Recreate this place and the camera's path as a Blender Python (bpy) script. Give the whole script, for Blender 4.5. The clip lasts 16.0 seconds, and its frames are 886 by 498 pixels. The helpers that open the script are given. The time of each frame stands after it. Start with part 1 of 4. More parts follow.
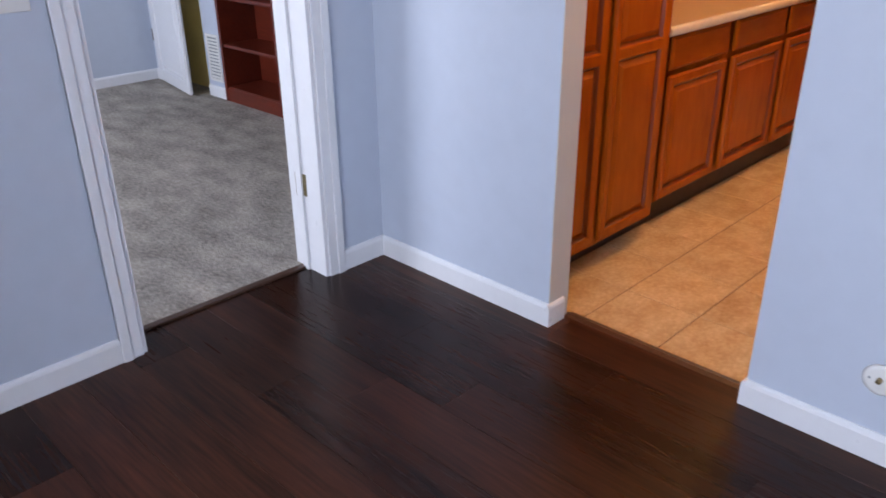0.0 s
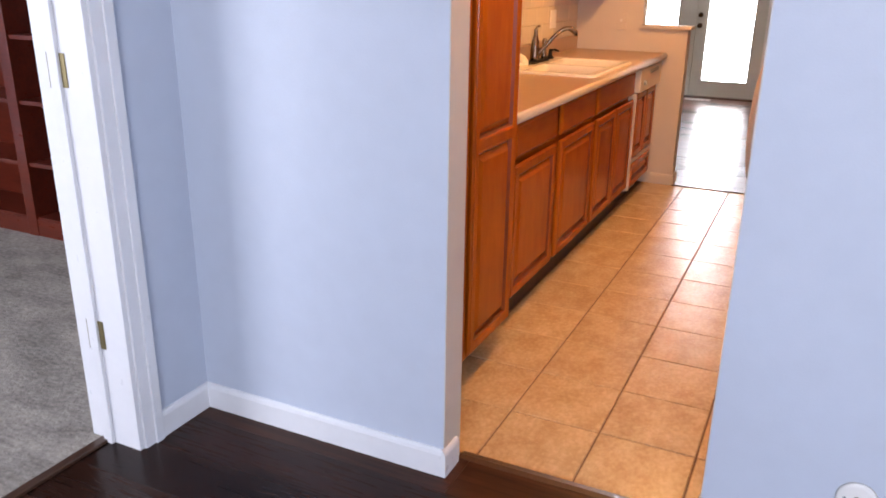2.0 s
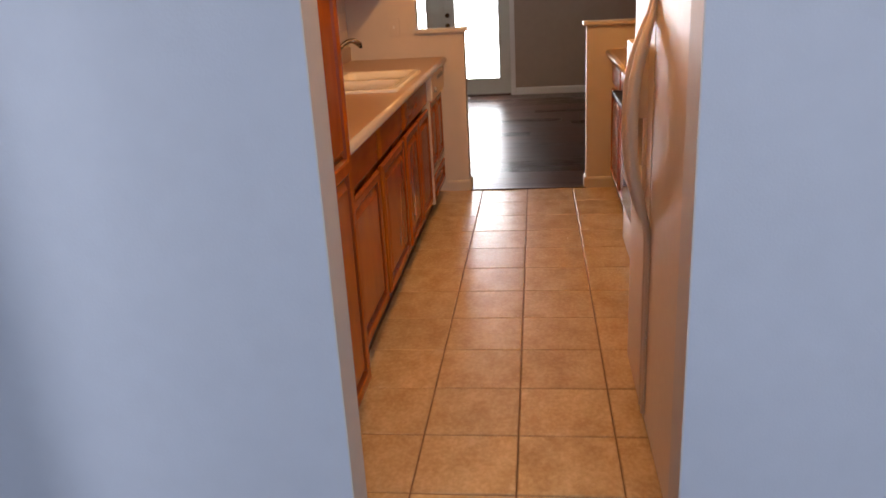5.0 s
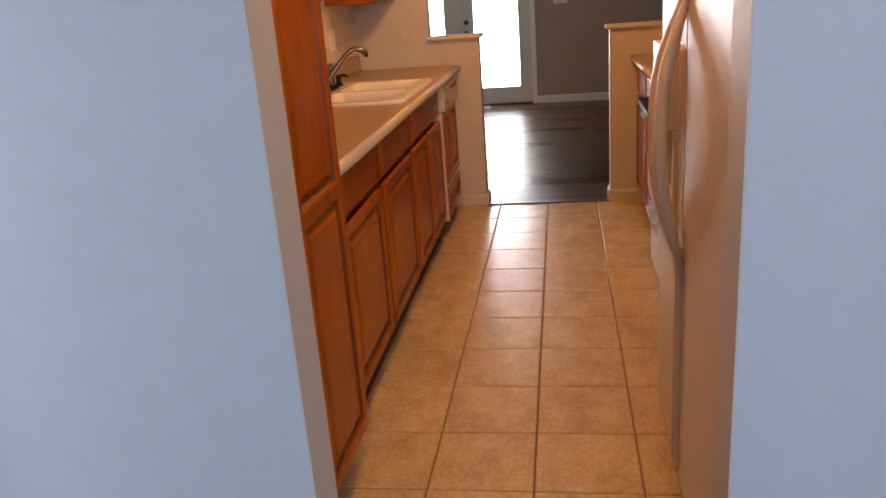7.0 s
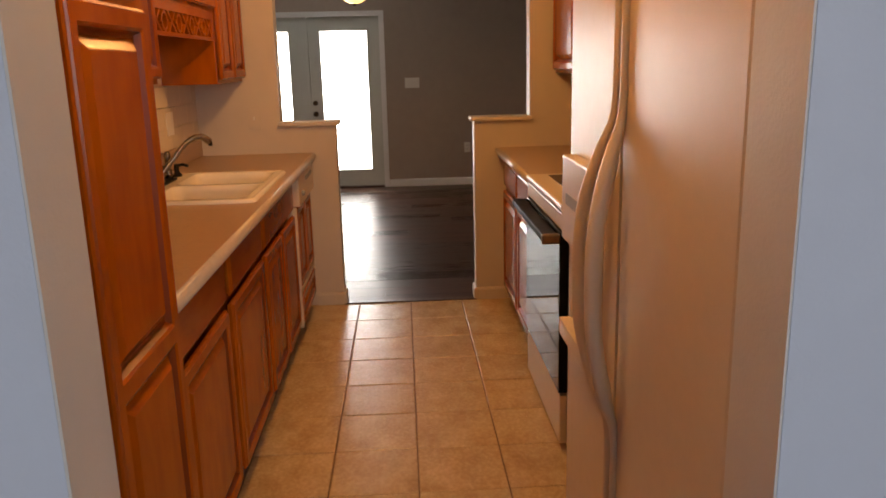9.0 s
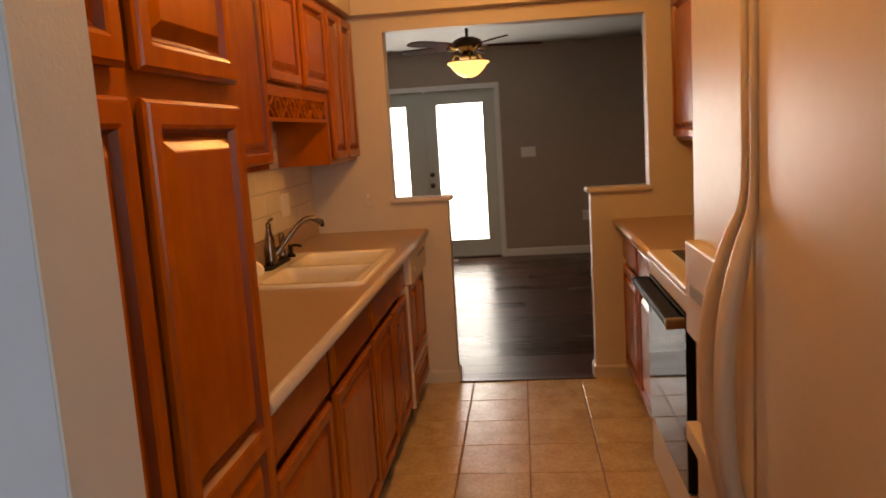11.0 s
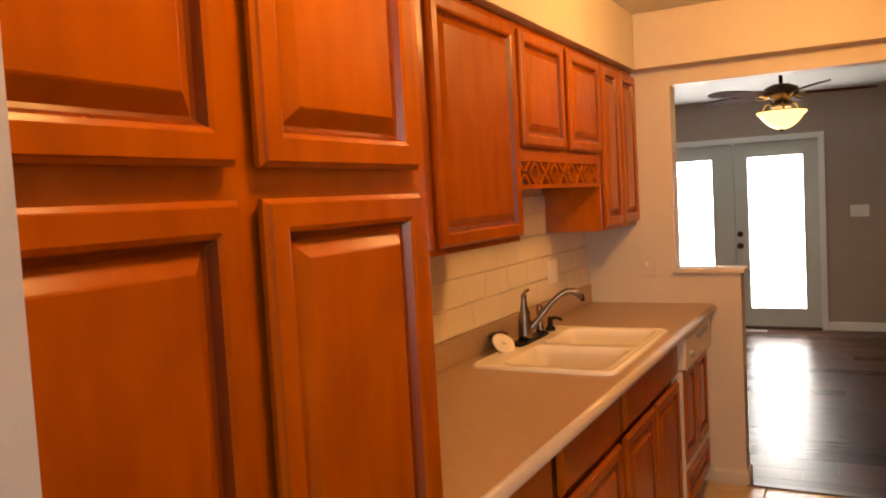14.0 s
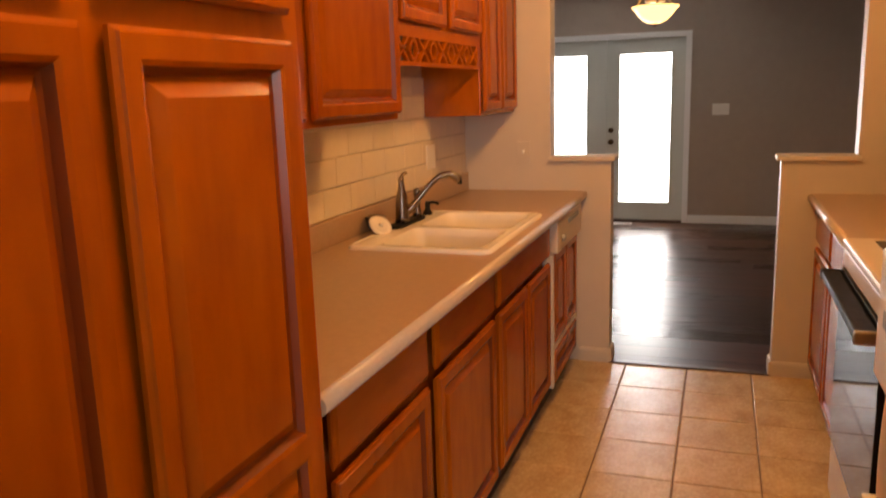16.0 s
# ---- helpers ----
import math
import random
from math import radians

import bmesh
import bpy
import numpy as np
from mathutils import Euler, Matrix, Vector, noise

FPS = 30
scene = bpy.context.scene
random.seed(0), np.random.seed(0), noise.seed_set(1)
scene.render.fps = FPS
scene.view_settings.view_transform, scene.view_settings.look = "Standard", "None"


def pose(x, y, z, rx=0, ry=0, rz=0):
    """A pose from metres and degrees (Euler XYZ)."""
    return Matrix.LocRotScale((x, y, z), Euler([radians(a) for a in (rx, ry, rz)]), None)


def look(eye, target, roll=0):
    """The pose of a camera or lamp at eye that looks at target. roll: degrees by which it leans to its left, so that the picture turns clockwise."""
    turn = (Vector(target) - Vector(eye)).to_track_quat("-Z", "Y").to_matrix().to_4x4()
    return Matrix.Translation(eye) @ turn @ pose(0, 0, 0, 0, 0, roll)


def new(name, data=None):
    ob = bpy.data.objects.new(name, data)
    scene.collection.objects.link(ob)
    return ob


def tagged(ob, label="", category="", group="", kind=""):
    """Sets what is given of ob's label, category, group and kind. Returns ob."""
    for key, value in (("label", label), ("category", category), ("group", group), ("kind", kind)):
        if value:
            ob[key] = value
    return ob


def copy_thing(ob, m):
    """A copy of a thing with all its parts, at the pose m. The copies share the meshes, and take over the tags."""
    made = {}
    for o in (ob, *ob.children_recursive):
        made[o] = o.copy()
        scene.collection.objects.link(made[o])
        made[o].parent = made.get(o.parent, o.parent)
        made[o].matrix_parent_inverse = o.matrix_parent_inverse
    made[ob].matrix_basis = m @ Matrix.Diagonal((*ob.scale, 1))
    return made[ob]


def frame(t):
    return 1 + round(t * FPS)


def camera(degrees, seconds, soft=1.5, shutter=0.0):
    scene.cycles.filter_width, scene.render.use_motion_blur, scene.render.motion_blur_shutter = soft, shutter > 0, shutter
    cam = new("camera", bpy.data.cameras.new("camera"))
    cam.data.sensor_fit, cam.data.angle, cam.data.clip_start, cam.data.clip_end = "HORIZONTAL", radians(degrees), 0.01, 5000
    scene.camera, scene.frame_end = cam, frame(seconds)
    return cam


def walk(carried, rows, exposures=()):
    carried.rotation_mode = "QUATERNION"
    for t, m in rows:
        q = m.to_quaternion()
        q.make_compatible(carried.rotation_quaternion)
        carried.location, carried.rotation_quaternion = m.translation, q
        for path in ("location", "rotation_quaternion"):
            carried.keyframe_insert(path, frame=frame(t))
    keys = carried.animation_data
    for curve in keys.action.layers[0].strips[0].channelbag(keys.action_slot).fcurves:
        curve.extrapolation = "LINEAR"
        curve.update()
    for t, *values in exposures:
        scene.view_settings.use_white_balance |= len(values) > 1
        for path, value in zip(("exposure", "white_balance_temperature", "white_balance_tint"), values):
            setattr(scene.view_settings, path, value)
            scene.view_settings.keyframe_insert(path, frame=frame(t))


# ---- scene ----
cam = camera(59.0, 16.0, soft=1.7, shutter=0.25)
PATH = [
    (0, (1.104, -3.079, 1.469), (-0.172, -1.793, 0.621), -0.6),
    (0.5, (0.903, -2.939, 1.455), (-0.434, -1.72, 0.603), -2.1),
    (1, (0.796, -2.862, 1.458), (-0.442, -1.517, 0.647), -2.3),
    (1.5, (0.64, -2.903, 1.469), (-0.258, -1.256, 0.777), -1.7),
    (2, (0.494, -2.862, 1.419), (-0.321, -1.16, 0.756), 0.8),
    (2.5, (0.371, -2.704, 1.433), (-0.345, -0.93, 0.849), -2.5),
    (3, (0.319, -2.556, 1.418), (-0.293, -0.738, 0.853), -1.3),
    (3.5, (0.226, -2.522, 1.426), (-0.188, -0.646, 0.872), -1.6),
    (4, (0.128, -2.551, 1.435), (-0.125, -0.675, 0.789), -2.5),
    (6.3, (0.066, -2.381, 1.367), (-0.175, -0.507, 0.712), -4.2),
    (6.5, (0.07, -2.345, 1.364), (-0.149, -0.477, 0.685), -4.0),
    (7, (0.109, -2.223, 1.375), (-0.202, -0.349, 0.75), -4.4),
    (7.5, (0.077, -2.083, 1.361), (-0.145, -0.197, 0.735), -3.5),
    (8, (-0.004, -1.913, 1.393), (0.014, 0.022, 0.886), -2.8),
    (8.2, (-0.025, -1.868, 1.4), (0.058, 0.063, 0.885), -0.9),
    (10.3, (0.013, -1.72, 1.461), (0.062, 0.254, 1.143), -4.2),
    (10.5, (0.007, -1.697, 1.464), (-0.042, 0.279, 1.162), -5.2),
    (11, (0.023, -1.641, 1.458), (-0.185, 0.326, 1.167), -3.6),
    (11.5, (0.056, -1.55, 1.451), (-0.392, 0.366, 1.091), -4.3),
    (12, (0.01, -1.441, 1.472), (-0.486, 0.47, 1.15), -3.1),
    (12.5, (-0.078, -1.355, 1.507), (-0.865, 0.47, 1.285), -6.7),
    (13, (-0.055, -1.303, 1.554), (-1.031, 0.442, 1.599), -7.2),
    (13.5, (0.068, -1.295, 1.558), (-0.886, 0.462, 1.522), -3.2),
    (14, (0.141, -1.297, 1.521), (-0.806, 0.46, 1.397), -3.2),
    (14.5, (0.183, -1.314, 1.477), (-0.69, 0.455, 1.149), -2.8),
    (15, (0.18, -1.299, 1.442), (-0.622, 0.482, 1.011), -2.7),
    (15.5, (0.164, -1.289, 1.394), (-0.58, 0.481, 0.835), -1.7),
    (16, (0.123, -1.263, 1.45), (-0.536, 0.584, 1.058), -1.8),
]
EXPOSURES = [(0, 0.55, 6300, 16), (0.5, 0.85, 6400, 19), (1, 1.1, 6500, 21), (1.5, 1.05, 6500, 20), (2, 0.78, 6500, 18), (2.5, 0.42, 6500, 14), (3, 0.12, 6500, 13), (3.5, 0.05, 6500, 14),
             (4, 0.0, 6500, 14), (7, 0.0, 6650, 13), (8, -0.05, 6900, 13), (10.3, -0.55, 8000, 14), (11.5, -0.52, 8100, 14), (12, -0.40, 8200, 14), (12.5, 0.0, 8300, 13), (13, 0.0, 8100, 12), (13.5, 0.17, 7500, 12), (14, 0.22, 7500, 13), (14.5, 0.13, 7300, 15),
             (15, 0.06, 7300, 14), (15.5, -0.05, 7200, 14), (16, 0.18, 7200, 14)]
walk(cam, [(t, look(e, g, r)) for t, e, g, r in PATH], EXPOSURES)

# world and light
world = bpy.data.worlds.new("world")
scene.world = world
world.use_nodes = True
wn = world.node_tree.nodes
sky = wn.new("ShaderNodeTexSky")
sky.sky_type, sky.sun_disc, sky.sun_elevation, sky.sun_rotation = "NISHITA", False, radians(48), radians(200)
world.node_tree.links.new(sky.outputs["Color"], wn["Background"].inputs["Color"])
wn["Background"].inputs["Strength"].default_value = 0.12


def lamp(name, kind, m, watts, colour, size=0.1, size_y=None, spread=180):
    d = bpy.data.lights.new(name, kind)
    d.energy, d.color = watts, colour
    if kind == "AREA":
        d.shape, d.size, d.size_y, d.spread = "RECTANGLE", size, size_y or size, radians(spread)
    elif kind == "SUN":
        d.angle = radians(0.5)
    else:
        d.shadow_soft_size = size
    ob = new(name, d)
    ob.matrix_world = m
    return ob


DAY = (0.84, 0.895, 1.0)
PALE = (0.96, 0.98, 1.0)
WARM = (1.0, 0.475, 0.125)
lamp("sun", "SUN", look((0, 0, 30), (9, -16, 0)), 2.5, (1, 0.95, 0.88))
# daylight standing in the openings
lamp("daylight_living_window", "AREA", look((1.25, -5.28, 1.62), (1.25, -1.0, 1.5)), 78, DAY, 1.96, 1.2)
lamp("daylight_bedroom_window", "AREA", look((-3.4, -4.28, 1.45), (-3.4, 0, 0.9)), 60, DAY, 1.6, 1.3)
lamp("daylight_door_a", "AREA", look((-0.652, 7.52, 1.0), (-0.655, 0, 0.8)), 30, PALE, 0.53, 1.61)
lamp("daylight_door_b", "AREA", look((-1.53, 7.52, 1.0), (-1.53, 0, 0.8)), 30, PALE, 0.53, 1.61)
# the lamps of the place; the second is added, unseen, to light the entry
lamp("kitchen_bulb", "POINT", pose(-0.08, 1.60, 2.27), 35, WARM, 0.09)
lamp("added_entry_bulb", "POINT", pose(-0.10, -0.42, 2.27), 25, WARM, 0.09)
lamp("fan_bulb", "POINT", pose(-0.372, 5.0, 1.97), 1.6, (1.0, 0.72, 0.40), 0.06)


# materials
def material(name, colour, rough=0.5, metal=0.0, vary=0.12, scale=(4, 4, 4), bump=0.0, bump_scale=120.0,
             second=None, island=False, pieces=False, coat=0.0, spec=0.5, piece_amount=0.25, rough_vary=0.07):
    m = bpy.data.materials.new(name)
    m.use_nodes = True
    n, l = m.node_tree.nodes, m.node_tree.links
    b = n["Principled BSDF"]
    b.inputs["Roughness"].default_value, b.inputs["Metallic"].default_value = rough, metal
    b.inputs["Coat Weight"].default_value = coat
    b.inputs["Coat Roughness"].default_value = 0.15
    b.inputs["Specular IOR Level"].default_value = spec
    tc = n.new("ShaderNodeTexCoord")
    mp = n.new("ShaderNodeMapping")
    mp.inputs["Scale"].default_value = scale
    l.new(tc.outputs["Object"], mp.inputs["Vector"])
    vec = mp.outputs["Vector"]
    if pieces:
        info = n.new("ShaderNodeObjectInfo")
        shift = n.new("ShaderNodeVectorMath")
        shift.operation = "MULTIPLY_ADD"
        cmb = n.new("ShaderNodeCombineXYZ")
        for k in range(3):
            l.new(info.outputs["Random"], cmb.inputs[k])
        l.new(cmb.outputs[0], shift.inputs[0])
        shift.inputs[1].default_value = (37.0, 91.0, 53.0)
        l.new(vec, shift.inputs[2])
        vec = shift.outputs[0]
    big = n.new("ShaderNodeTexNoise")
    big.inputs["Scale"].default_value, big.inputs["Detail"].default_value = 1.0, 4
    l.new(vec, big.inputs["Vector"])
    fine = n.new("ShaderNodeTexNoise")
    fine.inputs["Scale"].default_value, fine.inputs["Detail"].default_value = 7.0, 6
    l.new(vec, fine.inputs["Vector"])
    mix = n.new("ShaderNodeMix")
    mix.data_type = "RGBA"
    c = Vector(colour)
    other = Vector(second) if second else c * (1 - 2 * vary)
    mix.inputs["A"].default_value = (*(c if second else c * (1 + vary)), 1)
    mix.inputs["B"].default_value = (*other, 1)
    both = n.new("ShaderNodeMath")
    both.operation = "MULTIPLY_ADD"
    l.new(fine.outputs["Fac"], both.inputs[0])
    both.inputs[1].default_value = 0.5
    half = n.new("ShaderNodeMath")
    half.operation = "MULTIPLY"
    half.inputs[1].default_value = 0.5
    l.new(big.outputs["Fac"], half.inputs[0])
    l.new(half.outputs[0], both.inputs[2])
    ramp = n.new("ShaderNodeMapRange")
    ramp.inputs["From Min"].default_value, ramp.inputs["From Max"].default_value = 0.3, 0.7
    l.new(both.outputs[0], ramp.inputs["Value"])
    l.new(ramp.outputs["Result"], mix.inputs["Factor"])
    out = mix.outputs["Result"]
    if pieces or island:
        if pieces:
            rnd = info.outputs["Random"]
        else:
            geo = n.new("ShaderNodeNewGeometry")
            rnd = geo.outputs["Random Per Island"]
        hsv = n.new("ShaderNodeHueSaturation")
        val = n.new("ShaderNodeMapRange")
        val.inputs["To Min"].default_value, val.inputs["To Max"].default_value = 1 - piece_amount, 1 + piece_amount
        l.new(rnd, val.inputs["Value"])
        l.new(val.outputs["Result"], hsv.inputs["Value"])
        l.new(out, hsv.inputs["Color"])
        out = hsv.outputs["Color"]
    l.new(out, b.inputs["Base Color"])
    rr = n.new("ShaderNodeMapRange")
    rr.inputs["To Min"].default_value, rr.inputs["To Max"].default_value = max(rough - rough_vary, 0.03), min(rough + rough_vary, 1)
    l.new(fine.outputs["Fac"], rr.inputs["Value"])
    rough_out = rr.outputs["Result"]
    if pieces and piece_amount > 0.4:
        worn = n.new("ShaderNodeMath")
        worn.operation = "MULTIPLY_ADD"
        l.new(info.outputs["Random"], worn.inputs[0])
        worn.inputs[1].default_value = 0.06
        l.new(rough_out, worn.inputs[2])
        rough_out = worn.outputs[0]
    l.new(rough_out, b.inputs["Roughness"])
    if bump:
        grain = n.new("ShaderNodeTexNoise")
        grain.inputs["Scale"].default_value, grain.inputs["Detail"].default_value = bump_scale, 3
        l.new(tc.outputs["Object"], grain.inputs["Vector"])
        bp = n.new("ShaderNodeBump")
        bp.inputs["Strength"].default_value, bp.inputs["Distance"].default_value = bump, 0.004
        l.new(grain.outputs["Fac"], bp.inputs["Height"])
        l.new(bp.outputs["Normal"], b.inputs["Normal"])
    return m


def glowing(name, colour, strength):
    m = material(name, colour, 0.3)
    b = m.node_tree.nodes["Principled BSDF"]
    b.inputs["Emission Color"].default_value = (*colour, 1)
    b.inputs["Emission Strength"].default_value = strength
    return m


PAINT = material("pale_grey_wall_paint", (0.54, 0.595, 0.69), 0.55, vary=0.02, scale=(2, 2, 2), bump=0.12, bump_scale=180)
REVEAL = material("greige_reveal_paint", (0.60, 0.59, 0.56), 0.5, vary=0.02, scale=(2, 2, 2), bump=0.12, bump_scale=180)
KPAINT = material("cream_wall_paint", (0.61, 0.545, 0.465), 0.5, vary=0.02, scale=(2, 2, 2), bump=0.12, bump_scale=180)
DPAINT = material("mid_grey_wall_paint", (0.40, 0.328, 0.28), 0.6, vary=0.03, scale=(2, 2, 2), bump=0.1, bump_scale=180)
YPAINT = material("yellow_closet_paint", (0.82, 0.65, 0.22), 0.6, vary=0.03)
CEIL = material("white_ceiling_paint", (0.69, 0.68, 0.65), 0.8, vary=0.03, scale=(6, 6, 6), bump=0.4, bump_scale=90)
TRIM = material("white_gloss_trim", (0.80, 0.81, 0.83), 0.3, vary=0.02)
WOOD = material("honey_stained_maple", (0.44, 0.110, 0.0040), 0.24, scale=(3, 3, 0.9), second=(0.27, 0.054, 0.0020), spec=0.30, rough_vary=0.03)
WOODH = material("honey_stained_maple_rails", (0.44, 0.110, 0.0040), 0.24, scale=(0.9, 3, 3), second=(0.27, 0.054, 0.0020), spec=0.30, rough_vary=0.03)
# a darker brown for the groove faces round each raised panel
GROOVE = material("dark_brown_grooves", (0.21, 0.040, 0.0020), 0.3, vary=0.15, scale=(4, 4, 1), spec=0.3)
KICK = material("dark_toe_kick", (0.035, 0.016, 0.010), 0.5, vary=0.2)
CHERRY = material("red_cherry_veneer", (0.15, 0.023, 0.010), 0.3, vary=0.2, scale=(1.2, 9, 9), coat=0.2)
TILE = material("tan_ceramic_tile", (0.72, 0.555, 0.33), 0.25, scale=(10, 7, 9), second=(0.44, 0.285, 0.135), pieces=True, bump=0.16, bump_scale=22, piece_amount=0.05)
GROUT = material("brown_grout", (0.23, 0.14, 0.075), 0.85, vary=0.2, scale=(20, 20, 20), bump=0.3, bump_scale=300)
PLANK = material("dark_brown_vinyl_plank", (0.066, 0.022, 0.011), 0.26, scale=(0.8, 13, 13), second=(0.006, 0.0024, 0.0015), pieces=True, spec=0.20, piece_amount=0.45, rough_vary=0.04)
UNDER = material("black_plank_joint", (0.012, 0.008, 0.006), 0.7, vary=0.2)
STRIP = material("dark_threshold_strip", (0.07, 0.032, 0.018), 0.35, vary=0.2, scale=(12, 2, 12))
CARPET = material("grey_beige_carpet", (0.55, 0.495, 0.43), 0.95, scale=(5, 9, 9), second=(0.17, 0.155, 0.138), bump=1.0, bump_scale=90, spec=0.1)
COUNTER = material("taupe_laminate", (0.42, 0.285, 0.185), 0.33, vary=0.08, scale=(60, 60, 60))
EDGE = material("pale_laminate_nosing", (0.55, 0.44, 0.33), 0.28, vary=0.06, scale=(50, 50, 50))
SINK = material("white_cast_sink", (0.82, 0.76, 0.66), 0.15, vary=0.02)
SUBWAY = material("cream_glazed_wall_tile", (0.76, 0.68, 0.53), 0.2, vary=0.03, pieces=True, piece_amount=0.03)
PALEGROUT = material("pale_grout", (0.72, 0.64, 0.50), 0.85, vary=0.05)
APPLIANCE = material("white_appliance_enamel", (0.64, 0.545, 0.43), 0.33, vary=0.015, spec=0.35, bump=0.05, bump_scale=220)
GREYLINE = material("grey_door_gasket", (0.28, 0.30, 0.31), 0.6, vary=0.05)
BLACK = material("black_oven_glass", (0.008, 0.008, 0.009), 0.05, vary=0.1, spec=0.10, rough_vary=0.015)
DARK = material("dark_plastic", (0.010, 0.009, 0.009), 0.5, vary=0.1, spec=0.12)
HINGE = material("dull_dark_brass", (0.26, 0.21, 0.10), 0.42, 0.7, vary=0.15)
NICKEL = material("dark_brushed_nickel", (0.24, 0.20, 0.165), 0.26, 1.0, vary=0.05)
BRASS = material("antique_brass", (0.36, 0.27, 0.14), 0.35, 1.0, vary=0.15)
BRONZE = material("dark_bronze", (0.10, 0.065, 0.04), 0.35, 1.0, vary=0.1)
PLATE = material("white_plastic_plate", (0.78, 0.77, 0.74), 0.35, vary=0.02)
DOORPAINT = material("pale_grey_green_door_paint", (0.60, 0.64, 0.62), 0.4, vary=0.02)
BLADE = material("mahogany_fan_blade", (0.075, 0.013, 0.009), 0.8, vary=0.15, spec=0.05, scale=(8, 1, 8))
DOME = glowing("lit_frosted_dome", (1.0, 0.80, 0.52), 5.0)
BOWL = glowing("lit_amber_bowl", (1.0, 0.62, 0.22), 2.6)
BACK = glowing("glowing_white_backdrop", (0.92, 0.97, 1.0), 3.0)
GLASS = bpy.data.materials.new("clear_glass")
GLASS.use_nodes = True
gb = GLASS.node_tree.nodes["Principled BSDF"]
gb.inputs["Transmission Weight"].default_value, gb.inputs["Roughness"].default_value, gb.inputs["IOR"].default_value = 1.0, 0.0, 1.45


# mesh helpers
def box(bm, x0, y0, z0, x1, y1, z1, bevel=0.0):
    vs = bmesh.ops.create_cube(bm, size=1, matrix=Matrix.LocRotScale(
        ((x0 + x1) / 2, (y0 + y1) / 2, (z0 + z1) / 2), None, (abs(x1 - x0), abs(y1 - y0), abs(z1 - z0))))["verts"]
    if bevel:
        es = list({e for v in vs for e in v.link_edges})
        bmesh.ops.bevel(bm, geom=es, offset=bevel, segments=2, affect="EDGES", profile=0.6)
    return bm


def boxes(*rows, bevel=0.0):
    bm = bmesh.new()
    for r in rows:
        box(bm, *r, bevel=bevel)
    return bm


def lathe(profile, steps=32, axis="Z"):
    bm = bmesh.new()
    rings = []
    for r, h in profile:
        rings.append([bm.verts.new((r * math.cos(2 * math.pi * k / steps), r * math.sin(2 * math.pi * k / steps), h)) for k in range(steps)])
    for a, b in zip(rings, rings[1:]):
        for k in range(steps):
            bm.faces.new((a[k], a[(k + 1) % steps], b[(k + 1) % steps], b[k]))
    if profile[0][0] > 1e-6:
        bm.faces.new(rings[0][::-1])
    if profile[-1][0] > 1e-6:
        bm.faces.new(rings[-1])
    bmesh.ops.remove_doubles(bm, verts=bm.verts[:], dist=1e-6)
    for f in bm.faces:
        f.smooth = True
    if axis == "Y":
        bm.transform(pose(0, 0, 0, 90))
    if axis == "X":
        bm.transform(pose(0, 0, 0, 0, 90))
    return bm


def tube(points, radii, steps=12, squash=1.0):
    bm = bmesh.new()
    pts = [Vector(p) for p in points]
    rings = []
    for k, p in enumerate(pts):
        ahead = (pts[min(k + 1, len(pts) - 1)] - pts[max(k - 1, 0)]).normalized()
        side = ahead.orthogonal().normalized() if k == 0 else (side - ahead * side.dot(ahead)).normalized()
        up = ahead.cross(side)
        r = radii[k] if isinstance(radii, (list, tuple)) else radii
        rings.append([bm.verts.new(p + r * (math.cos(a) * side + squash * math.sin(a) * up)) for a in (2 * math.pi * j / steps for j in range(steps))])
    for a, b in zip(rings, rings[1:]):
        for j in range(steps):
            f = bm.faces.new((a[j], a[(j + 1) % steps], b[(j + 1) % steps], b[j]))
            f.smooth = True
    bm.faces.new(rings[0][::-1]), bm.faces.new(rings[-1])
    return bm


def curve_points(points, n=8):
    """A smooth line through the points."""
    p = [Vector(q) for q in points]
    p = [2 * p[0] - p[1]] + p + [2 * p[-1] - p[-2]]
    out = []
    for k in range(1, len(p) - 2):
        for j in range(n):
            t = j / n
            out.append(0.5 * (2 * p[k] + (p[k + 1] - p[k - 1]) * t + (2 * p[k - 1] - 5 * p[k] + 4 * p[k + 1] - p[k + 2]) * t * t
                              + (3 * p[k] - p[k - 1] - 3 * p[k + 1] + p[k + 2]) * t ** 3))
    return out + [p[-2]]


def extruded(points, a, b, axis="Y"):
    """A flat outline of (x, z), or of (y, z) for axis X, given thickness from a to b."""
    bm = bmesh.new()
    place = (lambda u, v, w: (u, w, v)) if axis == "Y" else (lambda u, v, w: (w, u, v))
    fa, fb = [bm.verts.new(place(u, v, a)) for u, v in points], [bm.verts.new(place(u, v, b)) for u, v in points]
    bm.faces.new(fa), bm.faces.new(fb[::-1])
    for k in range(len(points)):
        j = (k + 1) % len(points)
        bm.faces.new((fa[k], fb[k], fb[j], fa[j]))
    return bm


def rounded(x0, x1, y0, y1, r, z, n=6):
    """A closed line of points round a rectangle with round corners."""
    out = []
    for cx, cy, a0 in ((x1 - r, y1 - r, 0), (x0 + r, y1 - r, 90), (x0 + r, y0 + r, 180), (x1 - r, y0 + r, 270)):
        for k in range(n):
            a = radians(a0 + 90 * k / (n - 1))
            out.append(Vector((cx + r * math.cos(a), cy + r * math.sin(a), z)))
    return out


